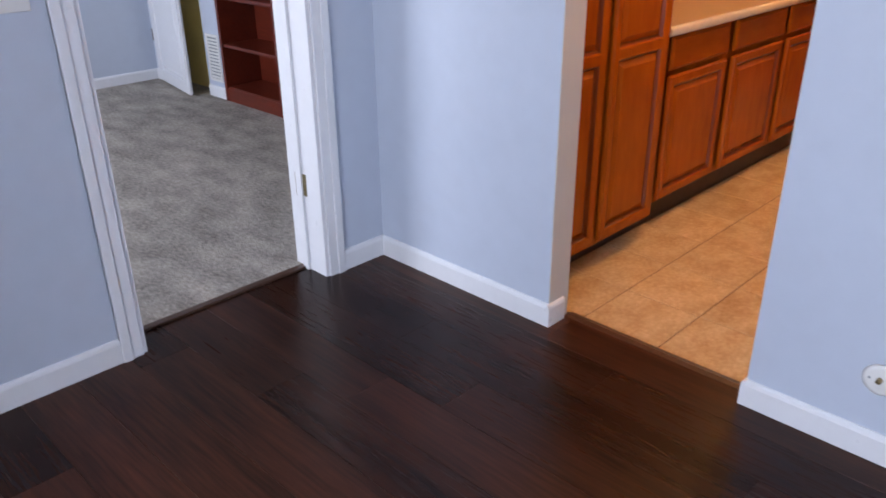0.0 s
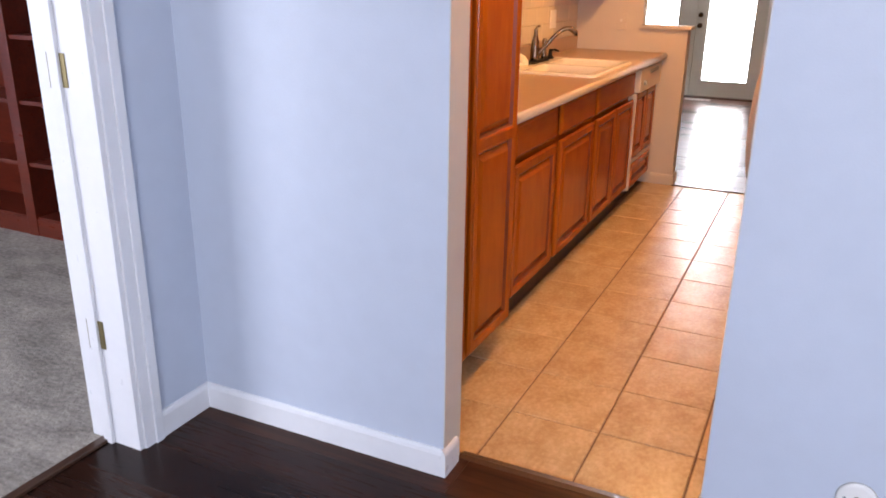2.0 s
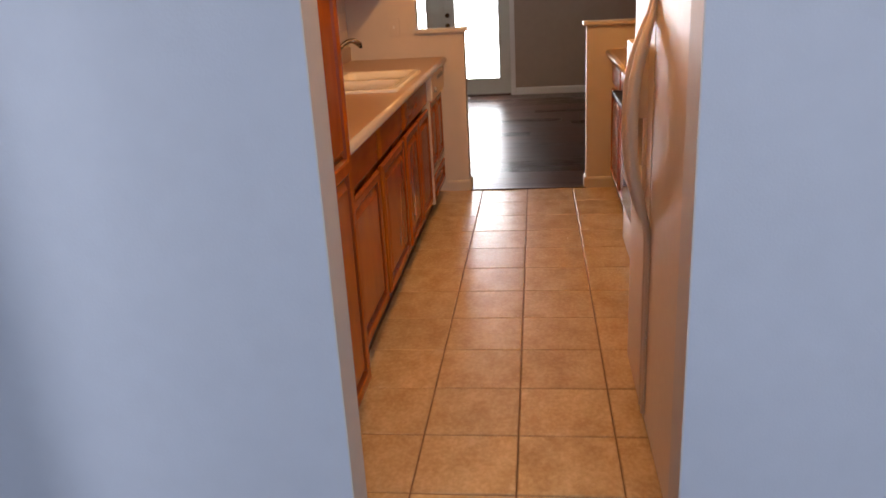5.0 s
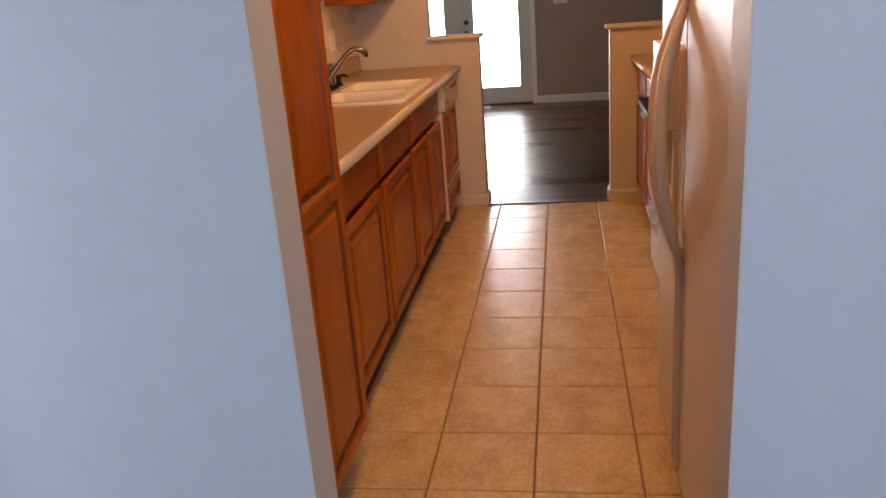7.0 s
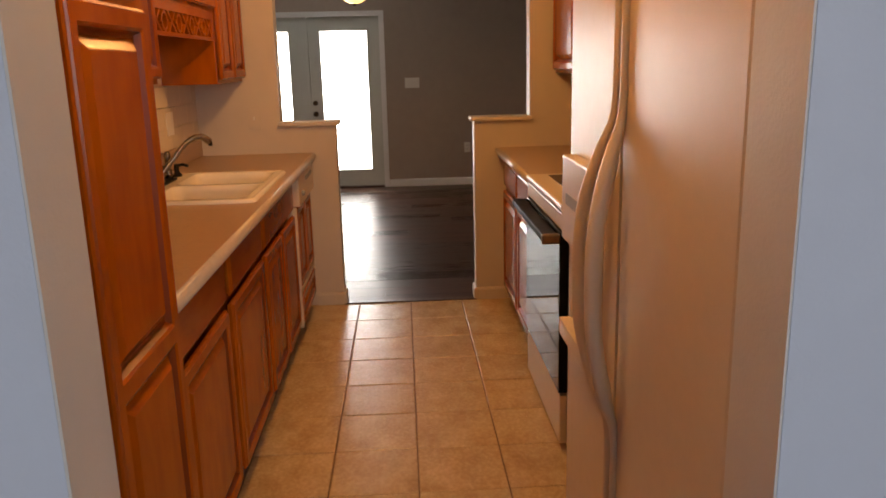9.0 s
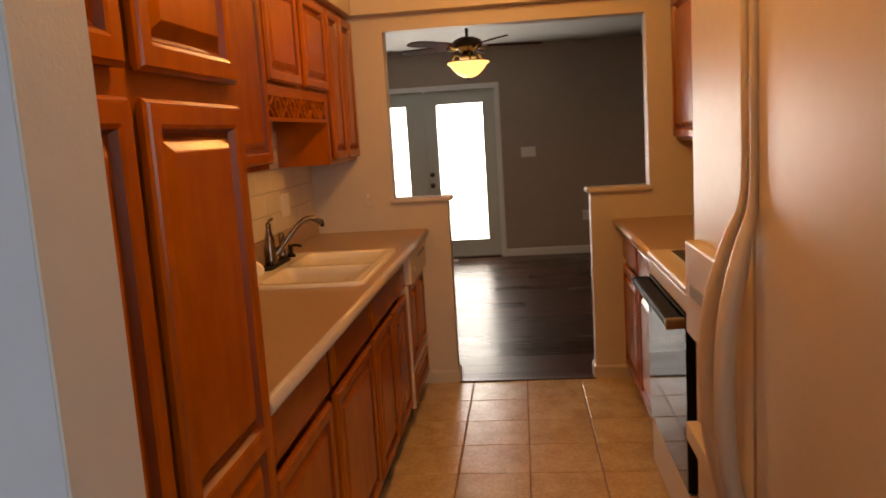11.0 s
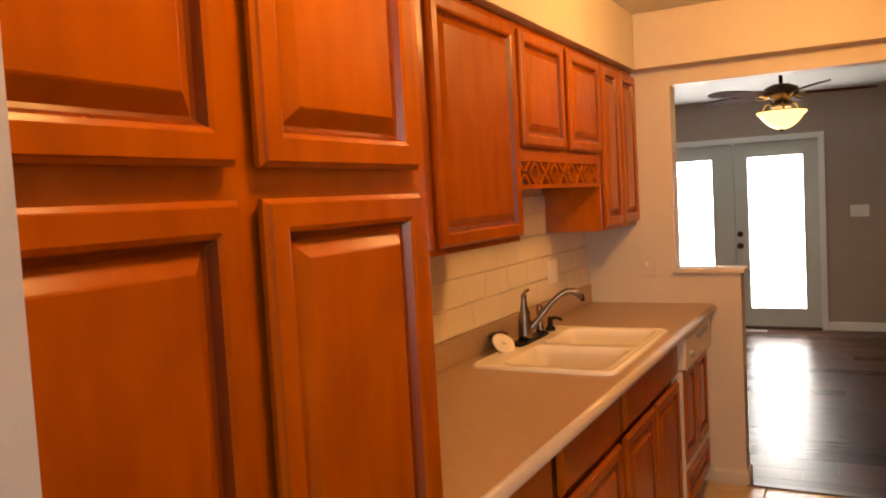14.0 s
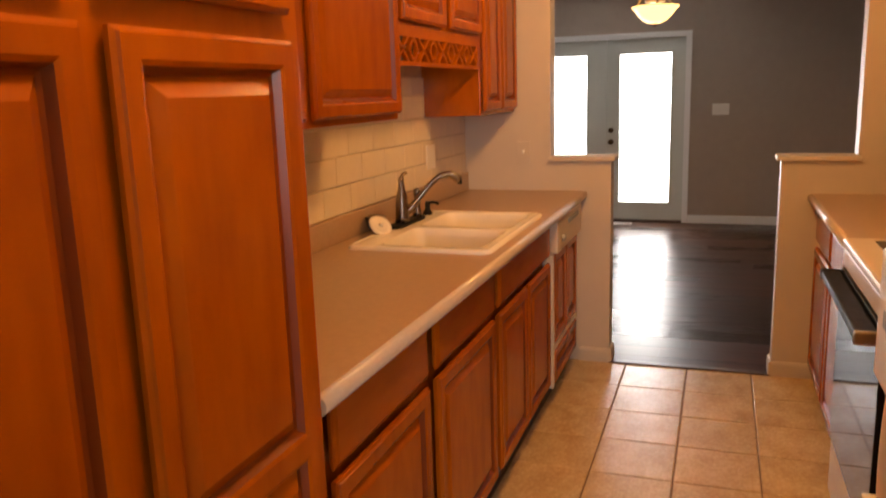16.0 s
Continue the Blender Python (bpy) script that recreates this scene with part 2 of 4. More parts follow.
def skinned(loops, close_first=False, close_last=False, smooth=True):
    """A skin over closed lines that have the same number of points."""
    bm = bmesh.new()
    rings = [[bm.verts.new(p) for p in l] for l in loops]
    for a, b in zip(rings, rings[1:]):
        for k in range(len(a)):
            j = (k + 1) % len(a)
            bm.faces.new((a[k], a[j], b[j], b[k])).smooth = smooth
    if close_first:
        bm.faces.new(rings[0][::-1])
    if close_last:
        bm.faces.new(rings[-1])
    return bm


def mesh(name, bm, mat):
    bmesh.ops.recalc_face_normals(bm, faces=bm.faces[:])
    me = bpy.data.meshes.new(name)
    bm.to_mesh(me)
    bm.free()
    me.materials.append(mat)
    return me


def part(name, bm, mat, parent=None, label="", m=None):
    ob = new(name, mesh(name, bm, mat))
    if parent is not None:
        ob.parent = parent
    if m is not None:
        ob.matrix_basis = m
    return tagged(ob, label)


def thing(name, m, label, category, group="", kind=""):
    ob = new(name)
    ob.empty_display_size = 0.1
    ob.matrix_basis = m
    return tagged(ob, label, category, group, kind)


def structure(name, bm, mat, label, category):
    return tagged(part(name, bm, mat), label, category, kind="structure")


def child_piece(name, me, parent, m):
    ob = new(name, me)
    ob.parent = parent
    ob.matrix_basis = m
    return ob


# ---- structure ----
CEILING = 2.40
SOFFIT = 2.125
HALL = 0.025              # the plank floor lies a little above the tiles
YH, YK = -1.092, -0.980     # hall wall: hall face, kitchen face
YHR, YKR = -1.050, -0.925  # the same wall beyond the passage
XL, XR = -1.19, 1.15      # kitchen side walls
YP, YD = 2.81, 2.925      # pass-through wall: kitchen face, dining face
YF = 7.40                 # far dining wall
JL, JR = -0.344, 0.372     # jambs of the kitchen opening

structure("wall_hall", extruded([(-1.228, 0), (JL, 0), (JL, 2.10), (JR, 2.10), (JR, CEILING), (-1.228, CEILING)], YH, YK - 0.006),
          PAINT, "pale grey painted wall beside the open kitchen passage", "wall")
structure("wall_hall_east", boxes((JR, YHR, 0, 3.2, YKR - 0.006, CEILING)), PAINT, "pale grey painted wall with a round cable outlet", "wall")
structure("wall_kitchen_entry", boxes((XL, YK - 0.006, 0, JL - 0.002, YK, CEILING), (JR + 0.002, YKR - 0.006, 0, XR, YKR, CEILING)), KPAINT, "cream painted kitchen face of the entry wall", "wall")
structure("jamb_kitchen", boxes((JL, YH + 0.001, 0, JL + 0.003, YK, 2.097), (JR - 0.003, YHR + 0.001, 0, JR, YKR, 2.097), (JL, YH + 0.001, 2.097, JR, YK, 2.10)), REVEAL, "pale greige painted reveal of the kitchen passage", "door jamb")
structure("wall_bedroom_door", extruded([(-5.3, 0), (-2.188, 0), (-2.188, 2.05), (-1.385, 2.05), (-1.385, 0), (YK, 0), (YK, CEILING), (-5.3, CEILING)], -1.42, -1.228, "X"),
          PAINT, "grey painted wall with a bedroom doorway", "wall")
structure("wall_kitchen_west", boxes((-1.42, YK, 0, XL, YP, CEILING)), KPAINT, "cream painted wall behind the sink counter", "wall")
structure("wall_kitchen_east", boxes((XR, YK, 0, XR + 0.12, YP, CEILING)), KPAINT, "cream painted wall behind the range", "wall")
PT, PL, PR, HL, HR, HZ = 2.04, -0.715, 0.728, -0.402, 0.402, 1.080
structure("wall_pass_through", extruded([(XL - 0.23, 0), (HL, 0), (HL, HZ), (PL, HZ), (PL, PT), (PR, PT), (PR, HZ), (HR, HZ), (HR, 0), (XR + 0.12, 0), (XR + 0.12, CEILING), (XL - 0.23, CEILING)], YP, YD),
          KPAINT, "cream half walls framing a wide pass-through to the dining room", "wall")
structure("wall_dining_skin", boxes((-3.6, YD, 0, PL - 0.02, YD + 0.006, CEILING), (PR + 0.02, YD, 0, 2.7, YD + 0.006, CEILING)), DPAINT, "grey painted dining side of the pass-through wall", "wall")
DL, DR, DT = -1.865, -0.245, 1.938
structure("wall_dining_north", extruded([(-3.6, 0), (DL, 0), (DL, DT), (DR, DT), (DR, 0), (2.7, 0), (2.7, CEILING), (-3.6, CEILING)], YF, YF + 0.12),
          DPAINT, "mid-grey painted wall round the patio doors", "wall")
structure("wall_dining_west", boxes((-3.72, YP, 0, -3.6, YF + 0.12, CEILING)), DPAINT, "mid-grey painted dining wall", "wall")
structure("wall_dining_east", boxes((2.7, YP, 0, 2.82, YF + 0.12, CEILING)), DPAINT, "mid-grey painted dining wall", "wall")
structure("wall_living_south", boxes((-0.30, -5.42, 0, 0.25, -5.3, CEILING), (2.25, -5.42, 0, 3.32, -5.3, CEILING), (0.25, -5.42, 0, 2.25, -5.3, 1.0), (0.25, -5.42, 2.25, 2.25, -5.3, CEILING)),
          PAINT, "pale grey wall with a wide window opening", "wall")
# added out of view: keeps window light off the bedroom-door wall
structure("wall_unseen_blocker", boxes((-1.42, -3.78, 0, -0.30, -3.66, CEILING), (-0.42, -5.42, 0, -0.30, -3.78, CEILING)), PAINT, "pale grey wall added out of view to shade the doorway wall", "wall")
structure("wall_living_east", boxes((3.2, -5.3, 0, 3.32, YH, CEILING)), PAINT, "pale grey painted wall", "wall")
BY, BX = -0.13, -5.10      # bedroom north wall and west wall
structure("wall_bedroom_north", boxes((-1.95, BY, 0, -1.42, BY + 0.1, CEILING), (-4.28, BY, 0, -4.03, BY + 0.1, CEILING),
          (BX, BY, 0, -5.00, BY + 0.1, CEILING), (BX, BY, 2.07, -1.95, BY + 0.1, CEILING)), PAINT, "white painted bedroom wall with built-ins", "wall")
structure("wall_bedroom_west", boxes((BX - 0.1, -4.3, 0, BX, 0.75, CEILING)), PAINT, "grey painted bedroom wall", "wall")
structure("wall_bedroom_south", boxes((BX, -4.42, 0, -4.2, -4.3, CEILING), (-2.6, -4.42, 0, -1.42, -4.3, CEILING), (-4.2, -4.42, 0, -2.6, -4.3, 0.8), (-4.2, -4.42, 2.1, -2.6, -4.3, CEILING)),
          PAINT, "grey painted bedroom wall with a window opening", "wall")
structure("wall_closet", boxes((BX, -0.028, 0, -4.06, 0.072, CEILING)), YPAINT, "yellow painted closet wall", "wall")

structure("ceiling_living", boxes((-1.42, -5.42, CEILING, 3.32, YK, CEILING + 0.1)), CEIL, "white ceiling", "ceiling")
structure("ceiling_kitchen", boxes((-1.42, YK, CEILING, XR + 0.12, YP, CEILING + 0.1)), CEIL, "white kitchen ceiling", "ceiling")
structure("ceiling_dining", boxes((-3.72, YP, CEILING, 2.82, YF + 0.12, CEILING + 0.1)), CEIL, "white textured dining ceiling", "ceiling")
structure("ceiling_bedroom", boxes((BX - 0.1, -4.42, CEILING, -1.42, 0.75, CEILING + 0.1)), CEIL, "white bedroom ceiling", "ceiling")
structure("soffit_west", boxes((XL, YK, SOFFIT, -0.865, YP, CEILING), bevel=0.004), KPAINT, "cream boxed soffit above the sink cabinets", "soffit")
structure("soffit_north", boxes((-0.865, YP - 0.10, SOFFIT, 0.86, YP, CEILING), bevel=0.004), KPAINT, "cream boxed soffit over the pass-through", "soffit")
structure("soffit_east", boxes((0.86, YK, SOFFIT, XR, YP, CEILING), bevel=0.004), KPAINT, "cream boxed soffit above the range cabinets", "soffit")

structure("ground", boxes((-150, YF + 0.4, -0.35, 150, 300, -0.15), (-150, -300, -0.35, 150, -5.6, -0.15), (-150, -5.6, -0.35, -6, YF + 0.4, -0.15), (4, -5.6, -0.35, 150, YF + 0.4, -0.15)),
          material("pale_concrete", (0.42, 0.41, 0.38), 0.8, vary=0.1), "pale ground outside the house", "ground")
# a sheet that glows by itself gives the white outdoors behind the panes
structure("backdrop", boxes((-5, 11.0, -0.15, 4, 11.1, 4.0)), BACK, "glowing white sheet standing for the bright distance beyond the patio doors", "backdrop")

floor_living = structure("floor_living", boxes((-1.42, -5.42, -0.1, 3.32, -0.985, HALL - 0.010)), UNDER, "dark brown wood-look plank floor", "floor")
floor_kitchen = structure("floor_kitchen", boxes((-1.42, -0.985, -0.1, XR + 0.12, YP + 0.03, -0.004)), GROUT, "tan ceramic tile floor with brown grout", "floor")
floor_dining = structure("floor_dining", boxes((-3.72, YP + 0.03, -0.1, 2.82, YF + 0.4, -0.010)), UNDER, "dark brown wood-look plank floor", "floor")
structure("floor_bedroom", boxes((BX - 0.1, -4.42, -0.1, -1.42, 0.75, HALL + 0.006), (-1.42, -2.17, HALL + 0.0005, -1.372, -1.403, HALL + 0.006)), CARPET, "grey-beige cut pile carpet", "floor")
structure("threshold_kitchen", extruded([(-0.995, -0.008), (-0.925, -0.008), (-0.925, 0.004), (-0.935, 0.014), (-0.975, HALL + 0.005), (-0.995, HALL + 0.002)], JL, JR, "X"), STRIP, "dark wooden floor strip between plank and tile", "trim")
structure("threshold_dining", boxes((HL, YP - 0.015, -0.003, HR, YP + 0.035, 0.008), bevel=0.004), STRIP, "dark wooden floor strip between tile and plank", "trim")
structure("threshold_bedroom", boxes((-1.384, -2.170, HALL - 0.002, -1.350, -1.403, HALL + 0.010), bevel=0.004), STRIP, "dark wooden floor strip at the carpet edge", "trim")


def baseboard(name, runs, label="white painted baseboard", h=0.088, mat=TRIM, level=0.0):
    """Each run: a start, an end and the side on which it stands proud."""
    bm = bmesh.new()
    for (x0, y0), (x1, y1), (nx, ny) in runs:
        a, b, n = Vector((x0, y0, level)), Vector((x1, y1, level)), Vector((nx, ny, 0))
        prof = [(0, 0.001), (0.014, 0.001), (0.014, h - 0.016), (0.011, h - 0.006), (0.006, h), (0, h)]
        ra = [bm.verts.new(a + n * d + Vector((0, 0, z))) for d, z in prof]
        rb = [bm.verts.new(b + n * d + Vector((0, 0, z))) for d, z in prof]
        for k in range(len(prof)):
            j = (k + 1) % len(prof)
            bm.faces.new((ra[k], ra[j], rb[j], rb[k]))
        bm.faces.new(ra), bm.faces.new(rb[::-1])
    return structure(name, bm, mat, label, "baseboard")


baseboard("baseboard_hall_west", [((-1.228, YH), (JL, YH), (0, -1)), ((JL, YH - 0.014), (JL, YK - 0.03), (1, 0))], level=HALL)
baseboard("baseboard_hall_east", [((JR, YHR), (3.2, YHR), (0, -1)), ((JR, YHR - 0.014), (JR, YKR - 0.03), (-1, 0))], level=HALL)
baseboard("baseboard_door_north", [((-1.228, -1.312), (-1.228, YH), (1, 0))], level=HALL)
baseboard("baseboard_door_south", [((-1.228, -3.66), (-1.228, -2.260), (1, 0)), ((-1.228, -3.66), (-0.30, -3.66), (0, 1))], level=HALL)
baseboard("baseboard_half_walls", [((-0.56, YP), (HL, YP), (0, -1)), ((HL, YP - 0.014), (HL, YD), (1, 0)), ((HR, YP), (0.58, YP), (0, -1)), ((HR, YP - 0.014), (HR, YD), (-1, 0))],
          "cream painted low baseboard on the half walls", 0.075, KPAINT)
baseboard("baseboard_dining", [((DR + 0.06, YF), (2.7, YF), (0, -1)), ((-3.6, YF), (DL - 0.06, YF), (0, -1))])
baseboard("baseboard_bedroom", [((BX, -4.3), (BX, BY), (1, 0)), ((BX, BY), (-5.01, BY), (0, -1)), ((-4.27, BY), (-4.04, BY), (0, -1))], level=HALL)


def casing(name, path_out, width, m, label):
    """Door casing in local x and z, standing proud towards -y: two uprights and a head."""
    w, h = path_out
    bm = bmesh.new()
    for d0, d1, t in ((0, width, 0.012), (width * 0.55, width, 0.019)):
        box(bm, -d1, -t, 0, -d0, 0, h + d1, bevel=0.002)
        box(bm, w + d0, -t, 0, w + d1, 0, h + d1, bevel=0.002)
        box(bm, -d0, -t, h + d0, w + d0, 0, h + d1, bevel=0.002)
    ob = structure(name, bm, TRIM, label, "door casing")
    ob.matrix_basis = m
    return ob


bed_case = casing("trim_bedroom_door", (0.803, 2.05), 0.071, pose(-1.228, -2.188, 0, 0, 0, 90), "white moulded casing round the open bedroom doorway")
structure("jamb_bedroom_door", boxes((-1.425, -1.402, 0, -1.225, -1.384, 2.05), (-1.425, -2.189, 0, -1.225, -2.171, 2.05), (-1.425, -2.171, 2.032, -1.225, -1.402, 2.05),
          (-1.365, -1.414, 0, -1.33, -1.402, 2.032), (-1.365, -2.171, 0, -1.33, -2.159, 2.032), bevel=0.002), TRIM, "white door jamb with a stop", "door jamb")
casing("trim_patio_doors", (DR - DL, DT), 0.058, pose(DL, YF, 0), "white casing round the double patio doors")


def hinge(z):
    h = thing("door_hinge", pose(-1.335, -1.402, z), "antique brass butt hinge on the white jamb, without its door", "hinge", "hinges on the bedroom jamb")
    part("leaf", boxes((-0.029, -0.003, -0.045, 0.024, 0, 0.045), bevel=0.001), HINGE, h)
    bm = lathe([(0.006, -0.047), (0.006, 0.047)], 12)
    bm.transform(pose(-0.031, -0.005, 0))
    part("knuckle", bm, HINGE, h)


for z in (0.395, 1.165, 1.85):
    hinge(z)

# caps on the half walls
for name, x0, x1 in (("ledge", PL - 0.012, HL + 0.022), ("ledge", HR - 0.022, PR + 0.012)):
    tagged(part(name, boxes((x0, YP - 0.025, HZ, x1, YD + 0.025, HZ + 0.024), bevel=0.006), KPAINT), "cream painted wooden ledge capping the half wall", "ledge", "ledges on the half walls")


# ---- patio doors ----
def patio_door(x0, x1, gx0, gx1, knobs, label):
    d = thing("patio_door", pose(0, YF + 0.04, 0), label, "glass door", "patio doors", "structure")
    z0, z1, gz0, gz1 = 0.02, DT - 0.0005, 0.212, 1.785
    part("door_frame", boxes((x0, 0, z0, gx0, 0.045, z1), (gx1, 0, z0, x1, 0.045, z1), (gx0, 0, z0, gx1, 0.045, gz0), (gx0, 0, gz1, gx1, 0.045, z1)), DOORPAINT, d)
    t = 0.022
    part("glazing_bead", boxes((gx0 - t, -0.010, gz0 - t, gx0, 0, gz1 + t), (gx1, -0.010, gz0 - t, gx1 + t, 0, gz1 + t), (gx0, -0.010, gz0 - t, gx1, 0, gz0), (gx0, -0.010, gz1, gx1, 0, gz1 + t), bevel=0.003), DOORPAINT, d)
    g = part("pane", boxes((gx0, 0.018, gz0, gx1, 0.024, gz1)), GLASS, d, "clear glass full of white daylight")
    g.visible_shadow = False
    if knobs:
        for z, r in ((0.865, 0.028), (0.990, 0.026)):
            bm = lathe([(0.0, -0.052), (r * 0.8, -0.05), (r, -0.035), (r * 0.7, -0.02), (r * 0.45, -0.012), (r * 1.1, -0.008), (r * 1.1, 0)], 20)
            bm.transform(pose(knobs, 0, z, -90))
            part("door_knob" if z < 1 else "deadbolt", bm, BRONZE, d, "dark bronze knob" if z < 1 else "dark bronze deadbolt")


patio_door(-1.052, -0.2455, -0.915, -0.388, -1.005, "pale grey-green patio door with one tall pane, closed")
patio_door(-1.8645, -1.064, -1.795, -1.270, None, "pale grey-green patio door leaf beside the active one")
structure("astragal", boxes((-1.075, YF + 0.02, 0.02, -1.048, YF + 0.038, DT - 0.01), bevel=0.003), DOORPAINT, "pale strip between the two patio doors", "astragal")
structure("door_sill", boxes((DL, YF - 0.02, -0.01, DR, YF + 0.12, 0.018), bevel=0.004), STRIP, "dark sill under the patio doors", "sill")


# ---- cabinets ----
def raised_door(w, cells, mat, thick=0.022, stile=0.050):
    """A raised-panel front in local x and z, front towards -y, its back at y = 0. cells: heights at which it is divided."""
    bm = bmesh.new()
    zs = [cells[0], *cells[1:-1], cells[-1]]
    x0, x1 = 0.0, w
    n = len(zs) - 1
    for k in range(n):
        lo, hi = zs[k], zs[k + 1]
        bot, top = (stile if k == 0 else stile * 0.6), (stile if k == n - 1 else stile * 0.6)
        ob, ot = k == 0, k == n - 1
        # (edge inset for outer sides, extra inset from the opening, depth)
        rings = [("o", 0.006, 0.0), ("o", 0.006, thick * 0.25), ("o", 0.0, thick * 0.30), ("o", 0.0, thick * 0.62), ("o", 0.006, thick * 0.80), ("o", 0.008, thick), ("i", -0.013, thick), ("i", -0.006, thick * 0.86), ("i", 0.0, thick * 0.30),
                 ("i", 0.006, thick * 0.18), ("i", 0.028, thick * 0.82), ("i", 0.031, thick * 0.88)]
        loops = []
        for kind, e, d in rings:
            if kind == "o":
                a, b = x0 + e, x1 - e
                c, f = lo + (e if ob else 0), hi - (e if ot else 0)
            else:
                a, b, c, f = x0 + stile + e, x1 - stile - e, lo + bot + e, hi - top - e
            loops.append([bm.verts.new((x, -d, z)) for x, z in ((a, c), (b, c), (b, f), (a, f))])
        for la, lb in zip(loops, loops[1:]):
            for j in range(4):
                i = (j + 1) % 4
                face = bm.faces.new((la[j], la[i], lb[i], lb[j]))
                if la is loops[7] or la is loops[8]:
                    face.material_index = 1
        bm.faces.new(loops[-1])
        bm.faces.new(loops[0][::-1])
    return bm


def slab_front(w, h, thick=0.020):
    bm = bmesh.new()
    loops = []
    for e, d in ((0.006, 0), (0.006, thick * 0.25), (0, thick * 0.3), (0, thick * 0.55), (0.004, thick * 0.72), (0.010, thick * 0.85), (0.014, thick)):
        loops.append([bm.verts.new((x, -d, z)) for x, z in ((e, e), (w - e, e), (w - e, h - e), (e, h - e))])
    for la, lb in zip(loops, loops[1:]):
        for j in range(4):
            i = (j + 1) % 4
            bm.faces.new((la[j], la[i], lb[i], lb[j]))
    bm.faces.new(loops[-1]), bm.faces.new(loops[0][::-1])
    return bm


def front(parent, name, x0, x1, z0, z1, cuts=(), mat=None):
    if name == "drawer_front":
        bm = slab_front(x1 - x0, z1 - z0)
    else:
        bm = raised_door(x1 - x0, [0, *[c - z0 for c in cuts], z1 - z0], mat)
    ob = part(name, bm, mat or (WOODH if name == "drawer_front" else WOOD), parent, m=pose(x0, -0.0040, z0))
    ob.data.materials.append(GROOVE)
    return ob


def carcass(parent, x0, x1, z0, z1, depth, kick=0.0, back=0.0, inset=0.035):
    part("body", boxes((x0, back, z0 + kick, x1, depth, z1), bevel=0.0015), WOOD, parent)
    if kick:
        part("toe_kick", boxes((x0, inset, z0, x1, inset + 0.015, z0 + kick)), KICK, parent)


WEST, EAST = 90, -90
# tall pantry; local x runs along the counter, the front lies at x = -0.56
pantry = thing("pantry_cabinet", pose(-0.530, -0.975, 0, 0, 0, WEST), "tall honey-stained maple pantry cabinet with four raised-panel doors", "cabinet")
carcass(pantry, 0, 0.872, 0, SOFFIT, 0.65, 0.10, inset=0.090)
front(pantry, "door", 0.008, 0.385, 0.125, 1.535, (0.88,))
front(pantry, "door", 0.427, 0.818, 0.125, 1.535, (0.88,))
front(pantry, "door", 0.008, 0.385, 1.574, 2.09)
front(pantry, "door", 0.427, 0.818, 1.574, 2.09)

base1 = thing("base_cabinet", pose(-0.588, -0.098, 0, 0, 0, WEST), "honey-stained maple base cabinet with two drawers over two raised-panel doors", "cabinet", "base cabinets under the sink counter")
carcass(base1, 0, 1.290, 0, 0.885, 0.60, 0.10, 0.014)
for a, b in ((0.103, 0.630), (0.698, 1.262)):
    front(base1, "drawer_front", a, b, 0.725, 0.870)
    front(base1, "door", a, b, 0.128, 0.700)
base2 = thing("base_cabinet", pose(-0.588, 1.194, 0, 0, 0, WEST), "honey-stained maple sink base with a false drawer front and two doors", "cabinet", "base cabinets under the sink counter")
part("body", boxes((0, 0.014, 0.10, 0.885, 0.02, 0.885), (0, 0.02, 0.10, 0.018, 0.60, 0.885), (0.867, 0.02, 0.10, 0.885, 0.60, 0.70), (0.018, 0.02, 0.10, 0.867, 0.60, 0.118), (0.018, 0.588, 0.118, 0.867, 0.60, 0.885)), WOOD, base2)
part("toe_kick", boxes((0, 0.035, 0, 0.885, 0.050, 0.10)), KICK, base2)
front(base2, "drawer_front", 0.030, 0.868, 0.725, 0.870)
front(base2, "door", 0.030, 0.434, 0.128, 0.700)
front(base2, "door", 0.462, 0.868, 0.128, 0.700)

# dishwasher with wooden panels
dw = thing("dishwasher", pose(-0.580, 2.081, 0, 0, 0, WEST), "white built-in dishwasher with maple door panels and a white control strip", "dishwasher")
part("body", boxes((0.005, 0.0, 0.10, 0.62, 0.56, 0.74), bevel=0.003), APPLIANCE, dw)
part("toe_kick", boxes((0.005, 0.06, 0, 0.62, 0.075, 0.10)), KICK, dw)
ctl = part("control_panel", boxes((0.005, -0.045, 0.735, 0.62, 0.0, 0.880), bevel=0.008), APPLIANCE, dw, "white control strip")
part("dial", lathe([(0.016, 0), (0.014, 0.008), (0.011, 0.014), (0.0, 0.015)], 24), GREYLINE, ctl, "small grey dial", pose(0.11, -0.045, 0.79, 90))
part("latch", boxes((0.25, -0.052, 0.835, 0.50, -0.045, 0.858), bevel=0.003), GREYLINE, ctl)
part("edge_trim", boxes((0.005, -0.024, 0.105, 0.028, 0.0, 0.730), (0.60, -0.024, 0.105, 0.62, 0.0, 0.730), (0.028, -0.024, 0.280, 0.60, 0.0, 0.305), bevel=0.003), APPLIANCE, dw, "white metal edge trim")
front(dw, "panel", 0.030, 0.305, 0.310, 0.728)
front(dw, "panel", 0.320, 0.598, 0.310, 0.728)
front(dw, "panel", 0.030, 0.598, 0.115, 0.275)
filler = tagged(part("filler_panel", boxes((-1.16, 2.704, 0.10, -0.590, YP, 0.884)), WOOD), "narrow maple filler beside the dishwasher", "panel")

# counter with a hole for the sink
SX0, SX1, SY0, SY1 = -1.095, -0.578, 1.145, 1.965


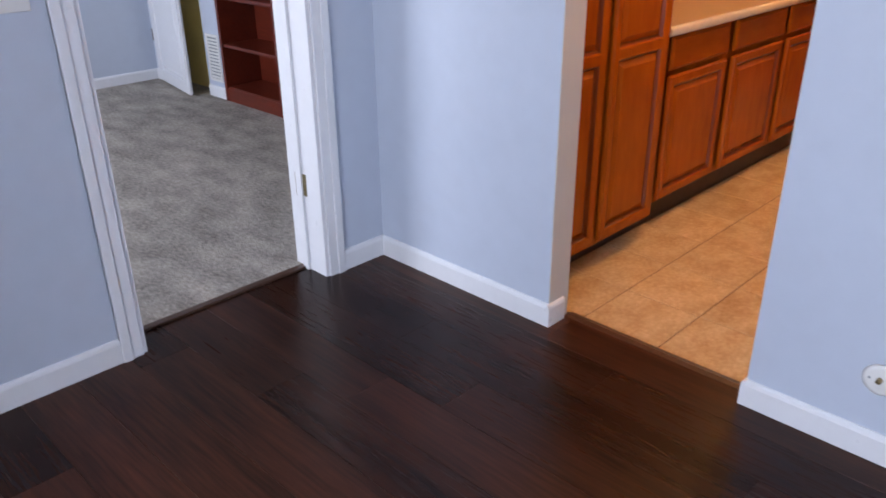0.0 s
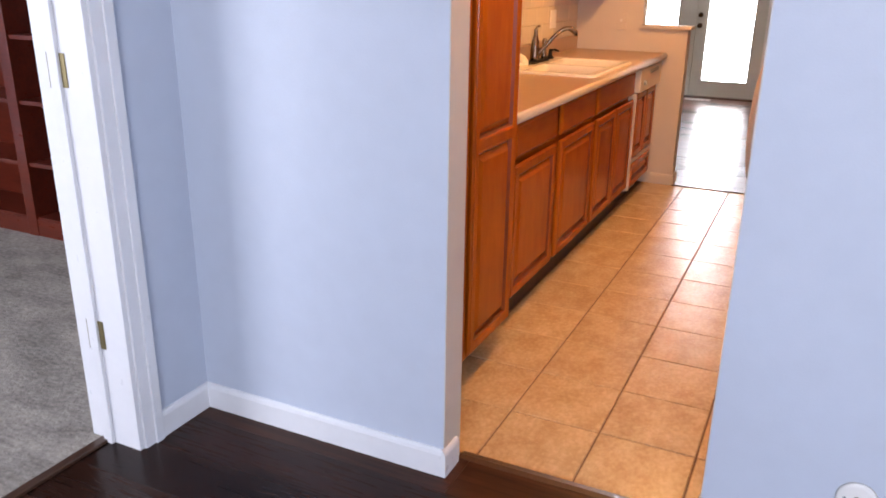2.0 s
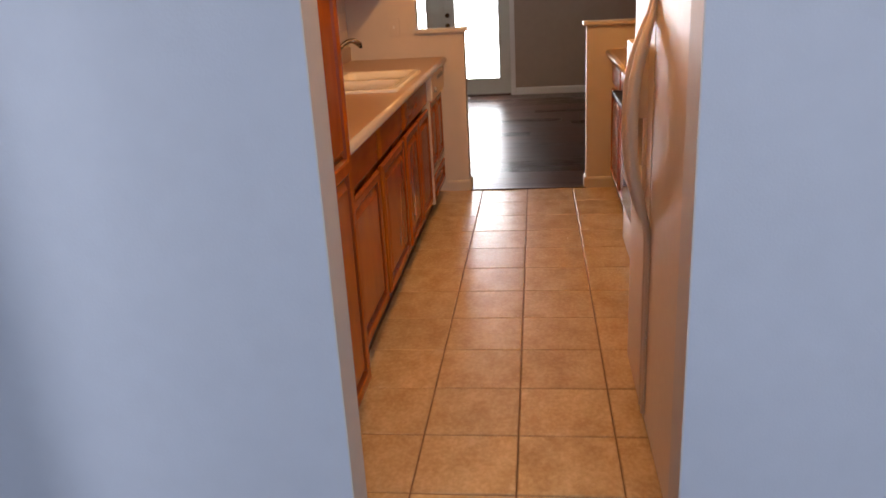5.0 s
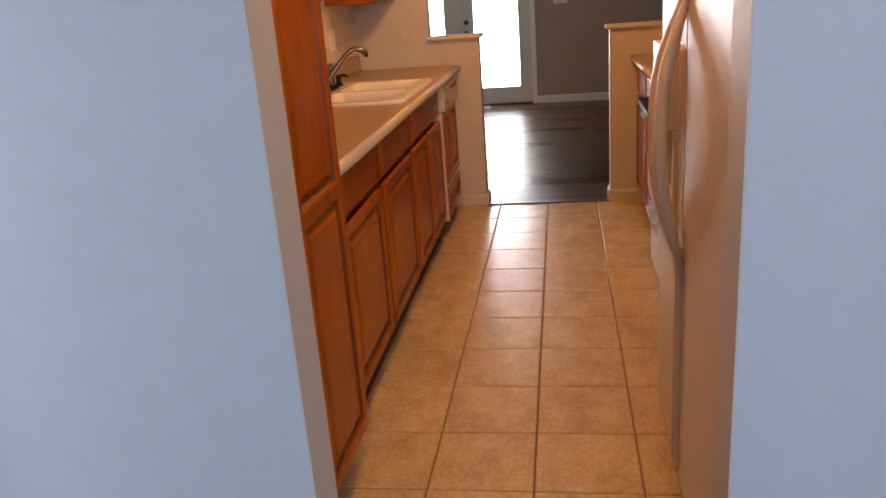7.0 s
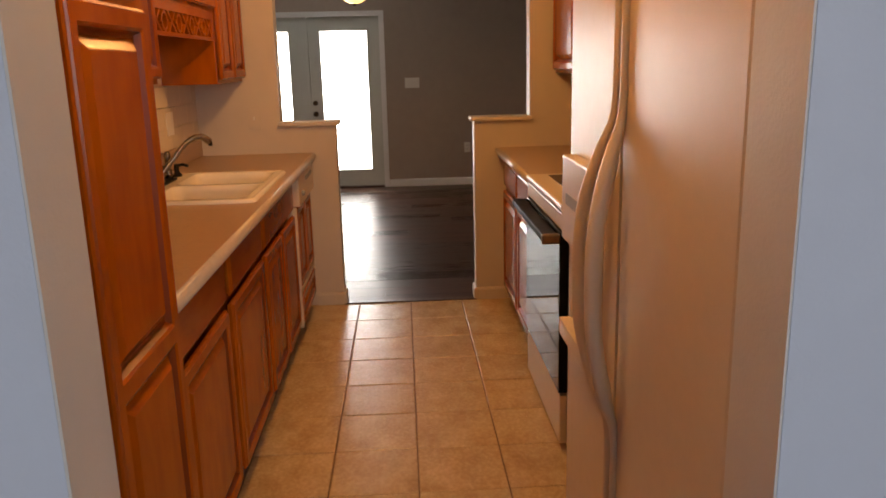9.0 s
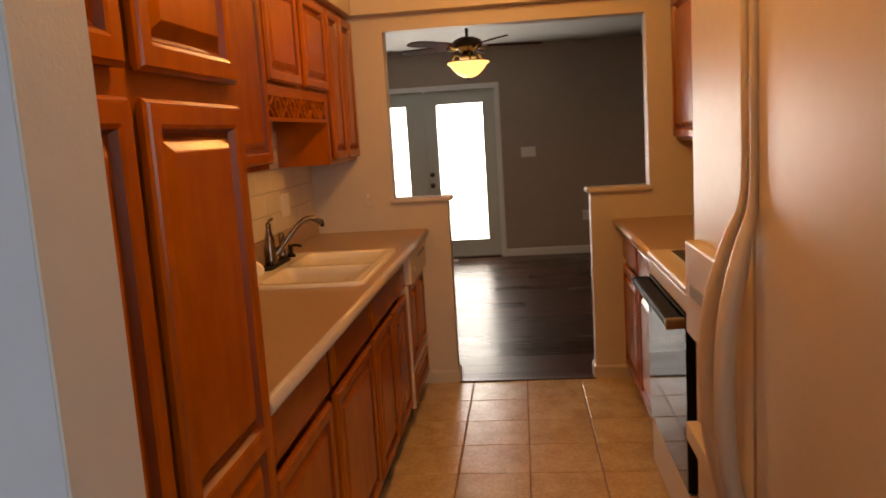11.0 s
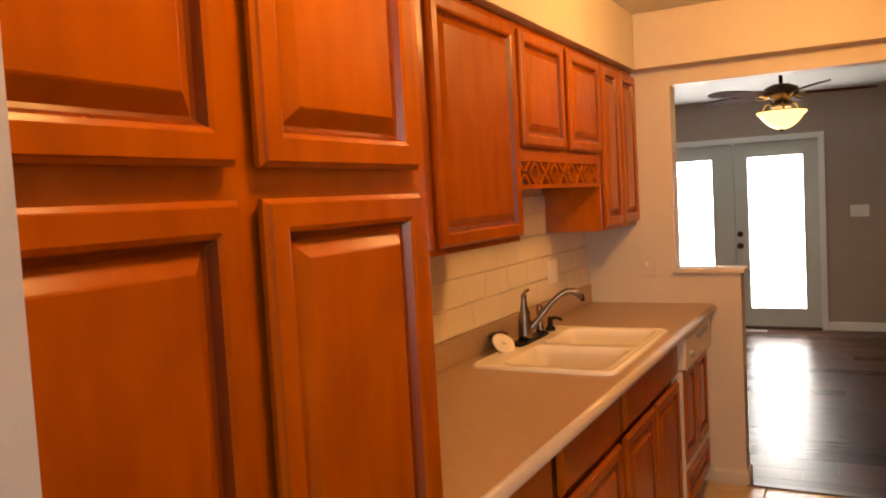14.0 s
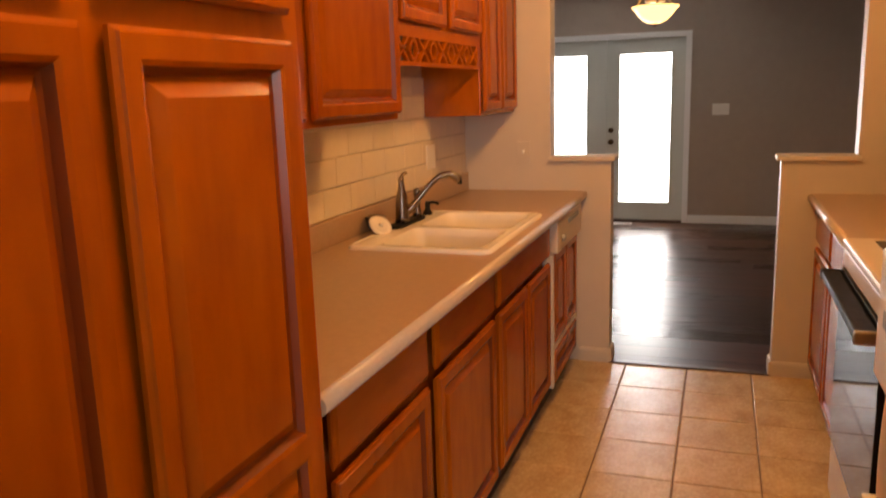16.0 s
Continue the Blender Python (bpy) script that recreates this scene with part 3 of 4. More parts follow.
def west_counter():
    c = thing("countertop", pose(0, 0, 0.885), "taupe laminate countertop with a rounded pale front edge and low splash", "countertop")
    y0, y1, x0, x1 = -0.098, YP, XL, -0.543
    hole = (SX0 + 0.02, SX1 - 0.02, SY0 + 0.02, SY1 - 0.02)
    outer = [(x0, y0), (x1, y0), (x1, y1), (x0, y1)]
    inner = [(hole[0], hole[2]), (hole[1], hole[2]), (hole[1], hole[3]), (hole[0], hole[3])]
    lines = [[Vector((x, y, z)) for x, y in l] for l, z in ((inner, 0.04), (outer, 0.04), (outer, 0.0), (inner, 0.0), (inner, 0.04))]
    part("slab", skinned(lines, smooth=False), COUNTER, c)
    part("nosing", tube([(x1, y0, 0.019), (x1, y1 - 0.002, 0.019)], 0.021, 20), EDGE, c, "rounded pale front edge")
    part("splash", boxes((x0, y0, 0.04, x0 + 0.022, y1, 0.135), bevel=0.006), COUNTER, c, "low taupe back splash")


west_counter()


def sink():
    s = thing("sink", pose(0, 0, 0.925), "white double-bowl drop-in sink", "sink")
    ym = 1.555
    bowls = ((SX0 + 0.105, SX1 - 0.035, SY0 + 0.035, ym - 0.014), (SX0 + 0.105, SX1 - 0.035, ym + 0.014, SY1 - 0.035))
    zt = 0.013
    # rim: an outer lip, and a flat deck cut in three strips round the bowls
    xa, xb = bowls[0][0], bowls[0][1]
    lip = [rounded(SX0 - e, SX1 + e, SY0 - e, SY1 + e, 0.035 + e, z) for e, z in ((0.004, 0.0), (0.004, 0.006), (0.001, 0.011), (-0.006, zt + 0.001), (-0.014, zt + 0.001), (-0.016, zt - 0.004))]
    part("lip", skinned(lip), SINK, s)
    deck = boxes((SX0 + 0.013, SY0 + 0.013, 0.002, xa, SY1 - 0.013, zt - 0.001), (xb, SY0 + 0.013, 0.002, SX1 - 0.013, SY1 - 0.013, zt - 0.001),
                 (xa, SY0 + 0.013, 0.002, xb, bowls[0][2], zt - 0.001), (xa, bowls[0][3], 0.002, xb, bowls[1][2], zt - 0.001), (xa, bowls[1][3], 0.002, xb, SY1 - 0.013, zt - 0.001))
    part("deck", deck, SINK, s)
    for x0, x1, y0, y1 in bowls:
        lines = [rounded(x0 - 0.002, x1 + 0.002, y0 - 0.002, y1 + 0.002, 0.001, zt)]
        lines += [rounded(x0 + e, x1 - e, y0 + e, y1 - e, 0.045, z) for e, z in ((0.002, zt), (0.006, 0.009), (0.012, -0.02), (0.022, -0.14), (0.034, -0.162), (0.055, -0.172))]
        bowl = part("bowl", skinned(lines, close_last=True), SINK, s)
        part("drain", lathe([(0.0, 0.004), (0.03, 0.003), (0.043, 0.0)], 24), NICKEL, bowl, "metal drain", pose((x0 + x1) / 2, (y0 + y1) / 2, -0.1705))


sink()


def faucet():
    f = thing("faucet", pose(-1.062, 1.59, 0.937), "dark brushed nickel faucet with a bottle-shaped lever body", "faucet")
    plate_lines = [rounded(-0.032 + e, 0.032 - e, -0.11 + e, 0.20 - e, 0.03 - e, z) for e, z in ((0, 0), (0, 0.006), (0.006, 0.011))]
    part("base_plate", skinned(plate_lines, True, True), DARK, f, "dark base plate")
    part("body", lathe([(0.029, 0.0), (0.027, 0.02), (0.026, 0.075), (0.022, 0.105), (0.013, 0.140), (0.0105, 0.165), (0.013, 0.178), (0.0, 0.183)], 28), NICKEL, f, "bottle-shaped body", pose(0, 0, 0.010))
    part("lever", tube(curve_points([(0.0, 0.0, 0.185), (0.004, 0.010, 0.200), (0.014, 0.024, 0.206)], 4), 0.0065, 10), NICKEL, f)
    sp = part("spout", tube(curve_points([(0.012, 0.010, 0.045), (0.050, 0.030, 0.090), (0.095, 0.052, 0.148), (0.135, 0.075, 0.185), (0.175, 0.095, 0.192), (0.208, 0.110, 0.168)], 7),
                             [0.015] * 7 + [0.012] * 7 + [0.0115] * 7 + [0.013] * 7 + [0.016] * 7 + [0.014], 16), NICKEL, f)
    part("aerator", lathe([(0.009, 0.0), (0.010, 0.012), (0.008, 0.02)], 14), DARK, sp, "dark outlet", pose(0.207, 0.110, 0.152))
    part("side_spray", lathe([(0.020, 0.0), (0.016, 0.02), (0.011, 0.05), (0.013, 0.085), (0.015, 0.105), (0.010, 0.118), (0.0, 0.12)], 20), NICKEL, f, "short side spray", pose(0.0, 0.165, 0.008))
    d = thing("soap_dispenser", pose(-1.058, 1.865, 0.937), "short dark soap dispenser beside the faucet", "dispenser")
    part("base", lathe([(0.022, 0), (0.020, 0.012), (0.012, 0.018), (0.010, 0.055), (0.0, 0.058)], 20), DARK, d)
    part("nozzle", tube([(0, 0, 0.05), (0.03, -0.005, 0.055), (0.055, -0.01, 0.048)], 0.006, 10), DARK, d)
    st = thing("sink_stopper", pose(-1.072, 1.395, 0.966, 20, 42, 0), "round cream sink stopper leaning on the splash", "stopper")
    part("disc", lathe([(0.0, -0.006), (0.043, -0.006), (0.048, 0.0), (0.043, 0.006), (0.030, 0.006), (0.027, 0.003), (0.0, 0.005)], 28), SINK, st)
    part("knob", lathe([(0.009, 0.004), (0.008, 0.014), (0.0, 0.016)], 16), SINK, st)
    tagged(part("drain_basket", lathe([(0.028, 0), (0.034, 0.030), (0.040, 0.052), (0.034, 0.054), (0.026, 0.012), (0.0, 0.012)], 24), BRONZE, m=pose(-1.122, 1.465, 0.937)), "dark bronze drain basket behind the stopper", "basket")


faucet()


def wall_cabinet(y0, y1, z0, doors, label, extra=None):
    c = thing("wall_cabinet", pose(-0.91, y0, 0, 0, 0, WEST), label, "cabinet", "wall cabinets above the sink counter")
    part("body", boxes((0, 0, z0, y1 - y0, 0.28, SOFFIT), bevel=0.0015), WOOD, c)
    for a, b, lo in doors:
        front(c, "door", a - y0, b - y0, lo, 2.098)
    return c


wall_cabinet(-0.098, 1.222, 1.366, ((-0.03, 0.560, 1.386), (0.605, 1.205, 1.386)), "honey-stained maple wall cabinet with two raised-panel doors")
mid = wall_cabinet(1.224, 2.190, 1.672, ((1.246, 1.692, 1.694), (1.752, 2.176, 1.694)), "short maple wall cabinet with a fretwork valance over the sink")
wall_cabinet(2.192, YP - 0.002, 1.340, ((2.212, 2.480, 1.360), (2.510, 2.790, 1.360)), "narrow honey-stained maple wall cabinet with two doors")


def valance(parent):
    w, z0, z1 = 0.966, 1.545, 1.672
    bm = boxes((0.0, 0.0, z0, w, 0.018, z0 + 0.016), (0.0, 0.0, z1 - 0.030, w, 0.018, z1), (0, 0, z0 + 0.016, 0.02, 0.018, z1 - 0.030), (w - 0.02, 0, z0 + 0.016, w, 0.018, z1 - 0.030))
    lo, hi = z0 + 0.014, z1 - 0.028
    zc, hh = (lo + hi) / 2, (hi - lo) / 2
    step = (w - 0.04) / 9

    def bar(xa, za, xb, zb):
        d = Vector((xb - xa, 0, zb - za))
        ang = math.atan2(d.z, d.x)
        bmesh.ops.create_cube(bm, size=1, matrix=Matrix.Translation(((xa + xb) / 2, 0.009, (za + zb) / 2)) @ Matrix.Rotation(-ang, 4, "Y") @ Matrix.Diagonal((d.length, 0.016, 0.012, 1)))
    for k in range(9):
        xa, xb = 0.02 + k * step, 0.02 + (k + 1) * step
        if k % 2 == 0:
            bar(xa, lo, xb, hi), bar(xa, hi, xb, lo)
        else:
            xc, r = (xa + xb) / 2, hh * 0.80
            for j in range(14):
                a, b = 2 * math.pi * j / 14, 2 * math.pi * (j + 1) / 14
                bar(xc + r * math.cos(a), zc + r * math.sin(a), xc + r * math.cos(b), zc + r * math.sin(b))
            for s in (-1, 1):
                bar(xc, zc + s * r, xc, zc + s * hh)
                bar(xc + s * r, zc, xc + s * step / 2, zc)
    return part("valance", bm, WOODH, parent, "pierced fretwork valance with crosses and rings")


valance(mid)

# glazed tiles between the counter and the wall cabinets
splash_wall = structure("backsplash", boxes((XL, -0.098, 1.02, XL + 0.004, YP, 1.52)), PALEGROUT, "cream glazed wall tiles above the counter", "wall tiling")


# ---- east side ----
def fridge():
    f = thing("refrigerator", pose(0.385, 0.065, 0, 0, 0, EAST), "white side-by-side refrigerator with bowed handles and a door dispenser", "refrigerator")
    w, h, split = 0.955, 1.755, 0.430
    part("cabinet", boxes((0.004, 0.075, 0.03, w - 0.004, 0.745, h - 0.01), bevel=0.006), APPLIANCE, f)
    part("gasket", boxes((0.010, 0.062, 0.105, w - 0.010, 0.076, h - 0.01)), GREYLINE, f)
    part("grille", boxes((0.01, 0.03, 0.012, w - 0.01, 0.07, 0.095), bevel=0.004), APPLIANCE, f, "white toe grille")
    hx0, hx1, dz0, dz1 = 0.055, 0.315, 0.80, 1.195
    fd = part("freezer_door", boxes((0, 0, 0.105, hx0, 0.062, h), (hx1, 0, 0.105, split - 0.004, 0.062, h), (hx0, 0, 0.105, hx1, 0.062, dz0), (hx0, 0, dz1, hx1, 0.062, h), (hx0, 0.05, dz0, hx1, 0.062, dz1)), APPLIANCE, f)
    md = fd.modifiers.new("weld", "WELD")
    rd = part("fridge_door", boxes((split + 0.004, 0, 0.105, w, 0.062, h), bevel=0.010), APPLIANCE, f)
    part("seam", boxes((split - 0.004, 0.012, 0.105, split + 0.004, 0.060, h - 0.003)), GREYLINE, f)
    dp = part("dispenser_head", boxes((hx0 - 0.012, -0.030, 1.01, hx1 + 0.012, 0.048, dz1 + 0.012), bevel=0.006), APPLIANCE, f, "white ice and water dispenser head")
    part("side_rail", boxes((hx0 - 0.012, -0.010, dz0 + 0.012, hx0 + 0.010, 0.048, 1.01), bevel=0.004), APPLIANCE, dp)
    part("side_rail", boxes((hx1 - 0.010, -0.010, dz0 + 0.012, hx1 + 0.012, 0.048, 1.01), bevel=0.004), APPLIANCE, dp)
    part("drip_tray", boxes((hx0 - 0.012, -0.034, dz0 - 0.030, hx1 + 0.012, 0.048, dz0 + 0.012), bevel=0.006), APPLIANCE, dp)
    part("lever", boxes((0.15, 0.02, 0.90, 0.22, 0.03, 1.0), bevel=0.004), GREYLINE, dp)
    part("button_strip", boxes((0.10, -0.033, 1.10, 0.27, -0.0305, 1.125), bevel=0.001), GREYLINE, dp)
    # each handle: a strip beside the seam that bows out in the middle
    for name, s, parent in (("handle", -1, fd), ("handle", 1, rd)):
        x = split + s * 0.026
        pts = curve_points([(x, -0.004, 0.14), (x, -0.004, 0.50), (x, -0.006, 0.70), (x + s * 0.014, -0.028, 0.78), (x + s * 0.026, -0.054, 0.90), (x + s * 0.030, -0.061, 1.02), (x + s * 0.026, -0.054, 1.14), (x + s * 0.012, -0.028, 1.25), (x, -0.006, 1.335), (x, -0.004, 1.52), (x, -0.004, 1.73)], 6)
        rad = [0.008 + 0.008 * min(1.0, max(0.0, (-p.y - 0.006) / 0.03)) for p in pts]
        part(name, tube(pts, rad, 12), APPLIANCE, parent)


fridge()


def oven_range():
    r = thing("range", pose(0.555, 1.600, 0, 0, 0, EAST), "white electric range with a black glass oven door", "stove")
    w = 0.76
    part("body", boxes((0, 0.0, 0.02, w, 0.59, 0.905), bevel=0.004), APPLIANCE, r)
    part("cooktop", boxes((0, -0.035, 0.905, w, 0.59, 0.935), bevel=0.010), APPLIANCE, r, "white cooktop frame")
    part("hob_glass", boxes((0.06, 0.05, 0.9352, w - 0.06, 0.50, 0.9372)), BLACK, r, "black ceramic hob")
    part("back_panel", boxes((0, 0.53, 0.935, w, 0.59, 1.10), bevel=0.008), APPLIANCE, r)
    dr = part("oven_door", boxes((0.008, -0.036, 0.235, w - 0.008, -0.002, 0.835), bevel=0.006), BLACK, r, "black glass oven door")
    part("handle", boxes((0.02, -0.096, 0.798, w - 0.02, -0.038, 0.826), bevel=0.009), DARK, dr, "wide dark bar handle")
    for x in (0.020, w - 0.020):
        part("handle_end", boxes((x - 0.014, -0.099, 0.794, x + 0.014, -0.034, 0.830), bevel=0.008), BRASS if x > 0.4 else DARK, dr)
    part("control_strip", boxes((0.004, -0.030, 0.842, w - 0.004, -0.001, 0.903), bevel=0.005), APPLIANCE, r)
    part("drawer", boxes((0.008, -0.030, 0.035, w - 0.008, -0.002, 0.225), bevel=0.006), APPLIANCE, r, "white storage drawer")


oven_range()

eb = thing("base_cabinet", pose(0.575, 2.806, 0, 0, 0, EAST), "honey-stained maple base cabinet beside the range", "cabinet", "base cabinets on the range side")
carcass(eb, 0, 1.202, 0, 0.885, 0.57, 0.10, 0.014)
for a, b in ((0.16, 0.66), (0.70, 1.17)):
    front(eb, "drawer_front", a, b, 0.725, 0.870)
    front(eb, "door", a, b, 0.128, 0.700)
en = thing("base_cabinet", pose(0.575, 0.836, 0, 0, 0, EAST), "narrow maple base cabinet between range and refrigerator", "cabinet", "base cabinets on the range side")
carcass(en, 0, 0.755, 0, 0.885, 0.57, 0.10, 0.014)
front(en, "drawer_front", 0.03, 0.69, 0.725, 0.870)
front(en, "door", 0.03, 0.69, 0.128, 0.700)


def east_counter(y0, y1, label):
    c = thing("countertop", pose(0, 0, 0.885), label, "countertop")
    part("slab", boxes((0.545, y0, 0, XR, y1, 0.04)), COUNTER, c)
    part("nosing", tube([(0.545, y0 + 0.001, 0.019), (0.545, y1 - 0.002, 0.019)], 0.021, 20), EDGE, c, "rounded pale front edge")
    part("splash", boxes((XR - 0.022, y0, 0.04, XR, y1, 0.135), bevel=0.006), COUNTER, c)


east_counter(1.604, YP, "taupe laminate countertop between the range and half wall")
east_counter(0.075, 0.836, "taupe laminate countertop between refrigerator and range")

ue = thing("wall_cabinet", pose(0.88, YP - 0.004, 0, 0, 0, EAST), "honey-stained maple wall cabinet above the range counter", "cabinet", "wall cabinets on the range side")
part("body", boxes((0, 0, 1.345, 1.19, 0.268, SOFFIT), bevel=0.0015), WOOD, ue)
front(ue, "door", 0.03, 0.59, 1.362, 2.095), front(ue, "door", 0.61, 1.17, 1.362, 2.095)
mw = thing("microwave", pose(0.80, 1.598, 1.345, 0, 0, EAST), "white over-the-range microwave oven", "microwave")
part("body", boxes((0, 0.03, 0, 0.76, 0.348, 0.42), bevel=0.006), APPLIANCE, mw)
md = part("door", boxes((0.004, 0, 0.01, 0.56, 0.03, 0.41), bevel=0.008), APPLIANCE, mw)
part("window", boxes((0.06, -0.003, 0.08, 0.47, 0.0, 0.34), bevel=0.001), BLACK, md)
part("handle", tube([(0.525, -0.03, 0.07), (0.525, -0.03, 0.35)], 0.010, 12), APPLIANCE, md)
part("control_panel", boxes((0.564, 0.002, 0.01, 0.756, 0.03, 0.41), bevel=0.006), APPLIANCE, mw)
part("vent", boxes((0.02, 0.05, -0.014, 0.74, 0.30, 0.0), bevel=0.003), DARK, mw, "dark underside vent")
um = thing("wall_cabinet", pose(0.88, 1.598, 0, 0, 0, EAST), "short maple wall cabinet above the microwave", "cabinet", "wall cabinets on the range side")
part("body", boxes((0, 0, 1.768, 0.76, 0.268, SOFFIT), bevel=0.0015), WOOD, um)
front(um, "door", 0.02, 0.37, 1.785, 2.095), front(um, "door", 0.39, 0.74, 1.785, 2.095)


# ---- lamps and small things ----
cl = thing("ceiling_light", pose(-0.08, 1.60, CEILING), "round frosted glass ceiling light, switched on", "ceiling light", "kitchen ceiling lights")
part("base", lathe([(0.185, 0.0), (0.185, -0.02), (0.17, -0.03), (0.0, -0.03)], 40), BRASS, cl)
dome = part("shade", lathe([(0.175, -0.028), (0.172, -0.05), (0.15, -0.09), (0.11, -0.12), (0.06, -0.137), (0.0, -0.142)], 40), DOME, cl, "glowing frosted shade")
dome.visible_shadow = False
# a second fitting, out of view, added to hold the extra bulb
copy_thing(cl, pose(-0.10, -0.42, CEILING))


def ceiling_fan():
    f = thing("ceiling_fan", pose(-0.372, 5.0, CEILING - 0.07), "dark bronze ceiling fan with mahogany blades and a lit amber bowl", "ceiling fan")
    part("canopy", lathe([(0.0, 0.07), (0.065, 0.07), (0.062, 0.05), (0.04, 0.025), (0.015, 0.02), (0.013, -0.11), (0.0, -0.11)], 28), BRONZE, f)
    part("motor", lathe([(0.0, -0.10), (0.06, -0.10), (0.115, -0.125), (0.125, -0.155), (0.115, -0.185), (0.07, -0.205), (0.05, -0.24), (0.0, -0.24)], 36), BRONZE, f)
    for k in range(5):
        a = 12 + 72 * k
        arm = part("blade_arm", tube(curve_points([(0.09, 0, -0.175), (0.14, 0.0, -0.195), (0.20, 0, -0.180)], 5), [0.012] * 11, 8, 0.5), BRASS, f, "ornate gilt blade arm", pose(0, 0, 0, 0, 0, a))
        bm = bmesh.new()
        out = [(0.17, -0.052), (0.30, -0.064), (0.46, -0.070), (0.58, -0.062), (0.625, -0.035), (0.635, 0.0), (0.625, 0.035), (0.58, 0.062), (0.46, 0.070), (0.30, 0.064), (0.17, 0.052)]
        for z in (0.004, -0.004):
            vs = [bm.verts.new((x, y, z)) for x, y in out]
            bm.faces.new(vs if z > 0 else vs[::-1])
        bm.verts.ensure_lookup_table()
        n = len(out)
        for j in range(n):
            i = (j + 1) % n
            bm.faces.new((bm.verts[j], bm.verts[i], bm.verts[n + i], bm.verts[n + j]))
        part("blade", bm, BLADE, f, m=pose(0, 0, -0.172, 0, 0, a) @ pose(0, 0, 0, 11))
    part("light_fitter", lathe([(0.05, -0.235), (0.07, -0.25), (0.075, -0.27), (0.0, -0.272)], 28), BRASS, f, "gilt light fitter")
    for k in range(3):
        part("scroll", tube(curve_points([(0.05, 0, -0.25), (0.11, 0, -0.235), (0.14, 0, -0.27), (0.155, 0, -0.30)], 5), 0.008, 8), BRASS, f, "gilt scroll arm", pose(0, 0, 0, 0, 0, 120 * k + 40))
    b = part("shade", lathe([(0.170, -0.300), (0.174, -0.308), (0.150, -0.328), (0.126, -0.362), (0.088, -0.400), (0.045, -0.422), (0.0, -0.428)], 40), BOWL, f, "lit amber glass bowl")
    b.visible_shadow = False
    part("finial", lathe([(0.016, -0.424), (0.012, -0.44), (0.0, -0.448)], 14), BRONZE, f)


ceiling_fan()


def plate(name, m, w, h, label, category, toggles=0, sockets=0, coax=False, mat=PLATE):
    p = thing(name, m, label, category)
    part("plate", boxes((-w / 2, -0.006, -h / 2, w / 2, 0, h / 2), bevel=0.002), mat, p)
    for k in range(toggles):
        x = (k - (toggles - 1) / 2) * 0.046
        part("toggle", boxes((x - 0.006, -0.020, -0.004, x + 0.006, -0.006, 0.014), bevel=0.002), PLATE, p)
    for k in range(sockets):
        z = (k - (sockets - 1) / 2) * 0.040
        s = part("socket", boxes((-0.017, -0.009, z - 0.014, 0.017, -0.006, z + 0.014), bevel=0.004), PLATE, p)
        for x in (-0.006, 0.006):
            part("slot", boxes((x - 0.0015, -0.0096, z - 0.006, x + 0.0015, -0.009, z + 0.006)), DARK, s)
    if coax:
        part("jack", lathe([(0.008, 0), (0.006, 0.012), (0.0, 0.012)], 14), DARK, p, "dark jack", pose(0, -0.006, 0, 90))
    return p


plate("light_switch", pose(0.112, YF, 1.193), 0.165, 0.115, "white triple light switch on the grey wall", "light switch", toggles=3)
plate("wall_outlet", pose(0.735, YF, 0.44), 0.072, 0.115, "white wall outlet on the grey dining wall", "outlet", sockets=2)
plate("light_switch", pose(-0.86, YP, 1.125), 0.072, 0.115, "cream switch plate on the wall beside the counter", "light switch", toggles=1, mat=KPAINT)
rj = thing("cable_outlet", pose(0.710, YHR, 0.270), "round white cable outlet low on the pale hall wall", "outlet")
part("plate", lathe([(0.0, 0.006), (0.030, 0.006), (0.042, 0.004), (0.046, 0.0)], 32), PLATE, rj, m=pose(0, 0, 0, 90))
part("jack", lathe([(0.0, 0.016), (0.007, 0.015), (0.008, 0.0)], 14), BRASS, rj, "small metal jack", pose(0, -0.005, 0.002, 90))
for x in (-0.026, 0.026):
    part("screw", lathe([(0.0, 0.002), (0.003, 0.0015), (0.004, 0.0)], 10), GREYLINE, rj, m=pose(x, -0.0055, 0, 90))
plate("light_switch", pose(-1.228, -2.36, 1.225, 0, 0, 90), 0.118, 0.118, "white double light switch beside the bedroom doorway", "light switch", toggles=2)
plate("cover_plate", pose(XL + 0.0085, 2.25, 1.15, 0, 0, 90), 0.115, 0.115, "blank cream cover plate on the wall tiles", "cover plate")
plate("wall_outlet", pose(BX, -0.80, 0.52, 0, 0, 90), 0.072, 0.115, "white outlet on the grey bedroom wall", "outlet", sockets=2)

reg = thing("floor_register", pose(-0.90, 7.24, 0.0), "white metal floor register by the patio doors", "floor vent")
part("frame", boxes((-0.15, -0.055, 0, 0.15, -0.045, 0.006), (-0.15, 0.045, 0, 0.15, 0.055, 0.006), (-0.15, -0.045, 0, -0.14, 0.045, 0.006), (0.14, -0.045, 0, 0.15, 0.045, 0.006)), PLATE, reg)
for k in range(14):
    part("slat", boxes((-0.135 + k * 0.02, -0.045, 0, -0.127 + k * 0.02, 0.045, 0.005)), PLATE, reg)

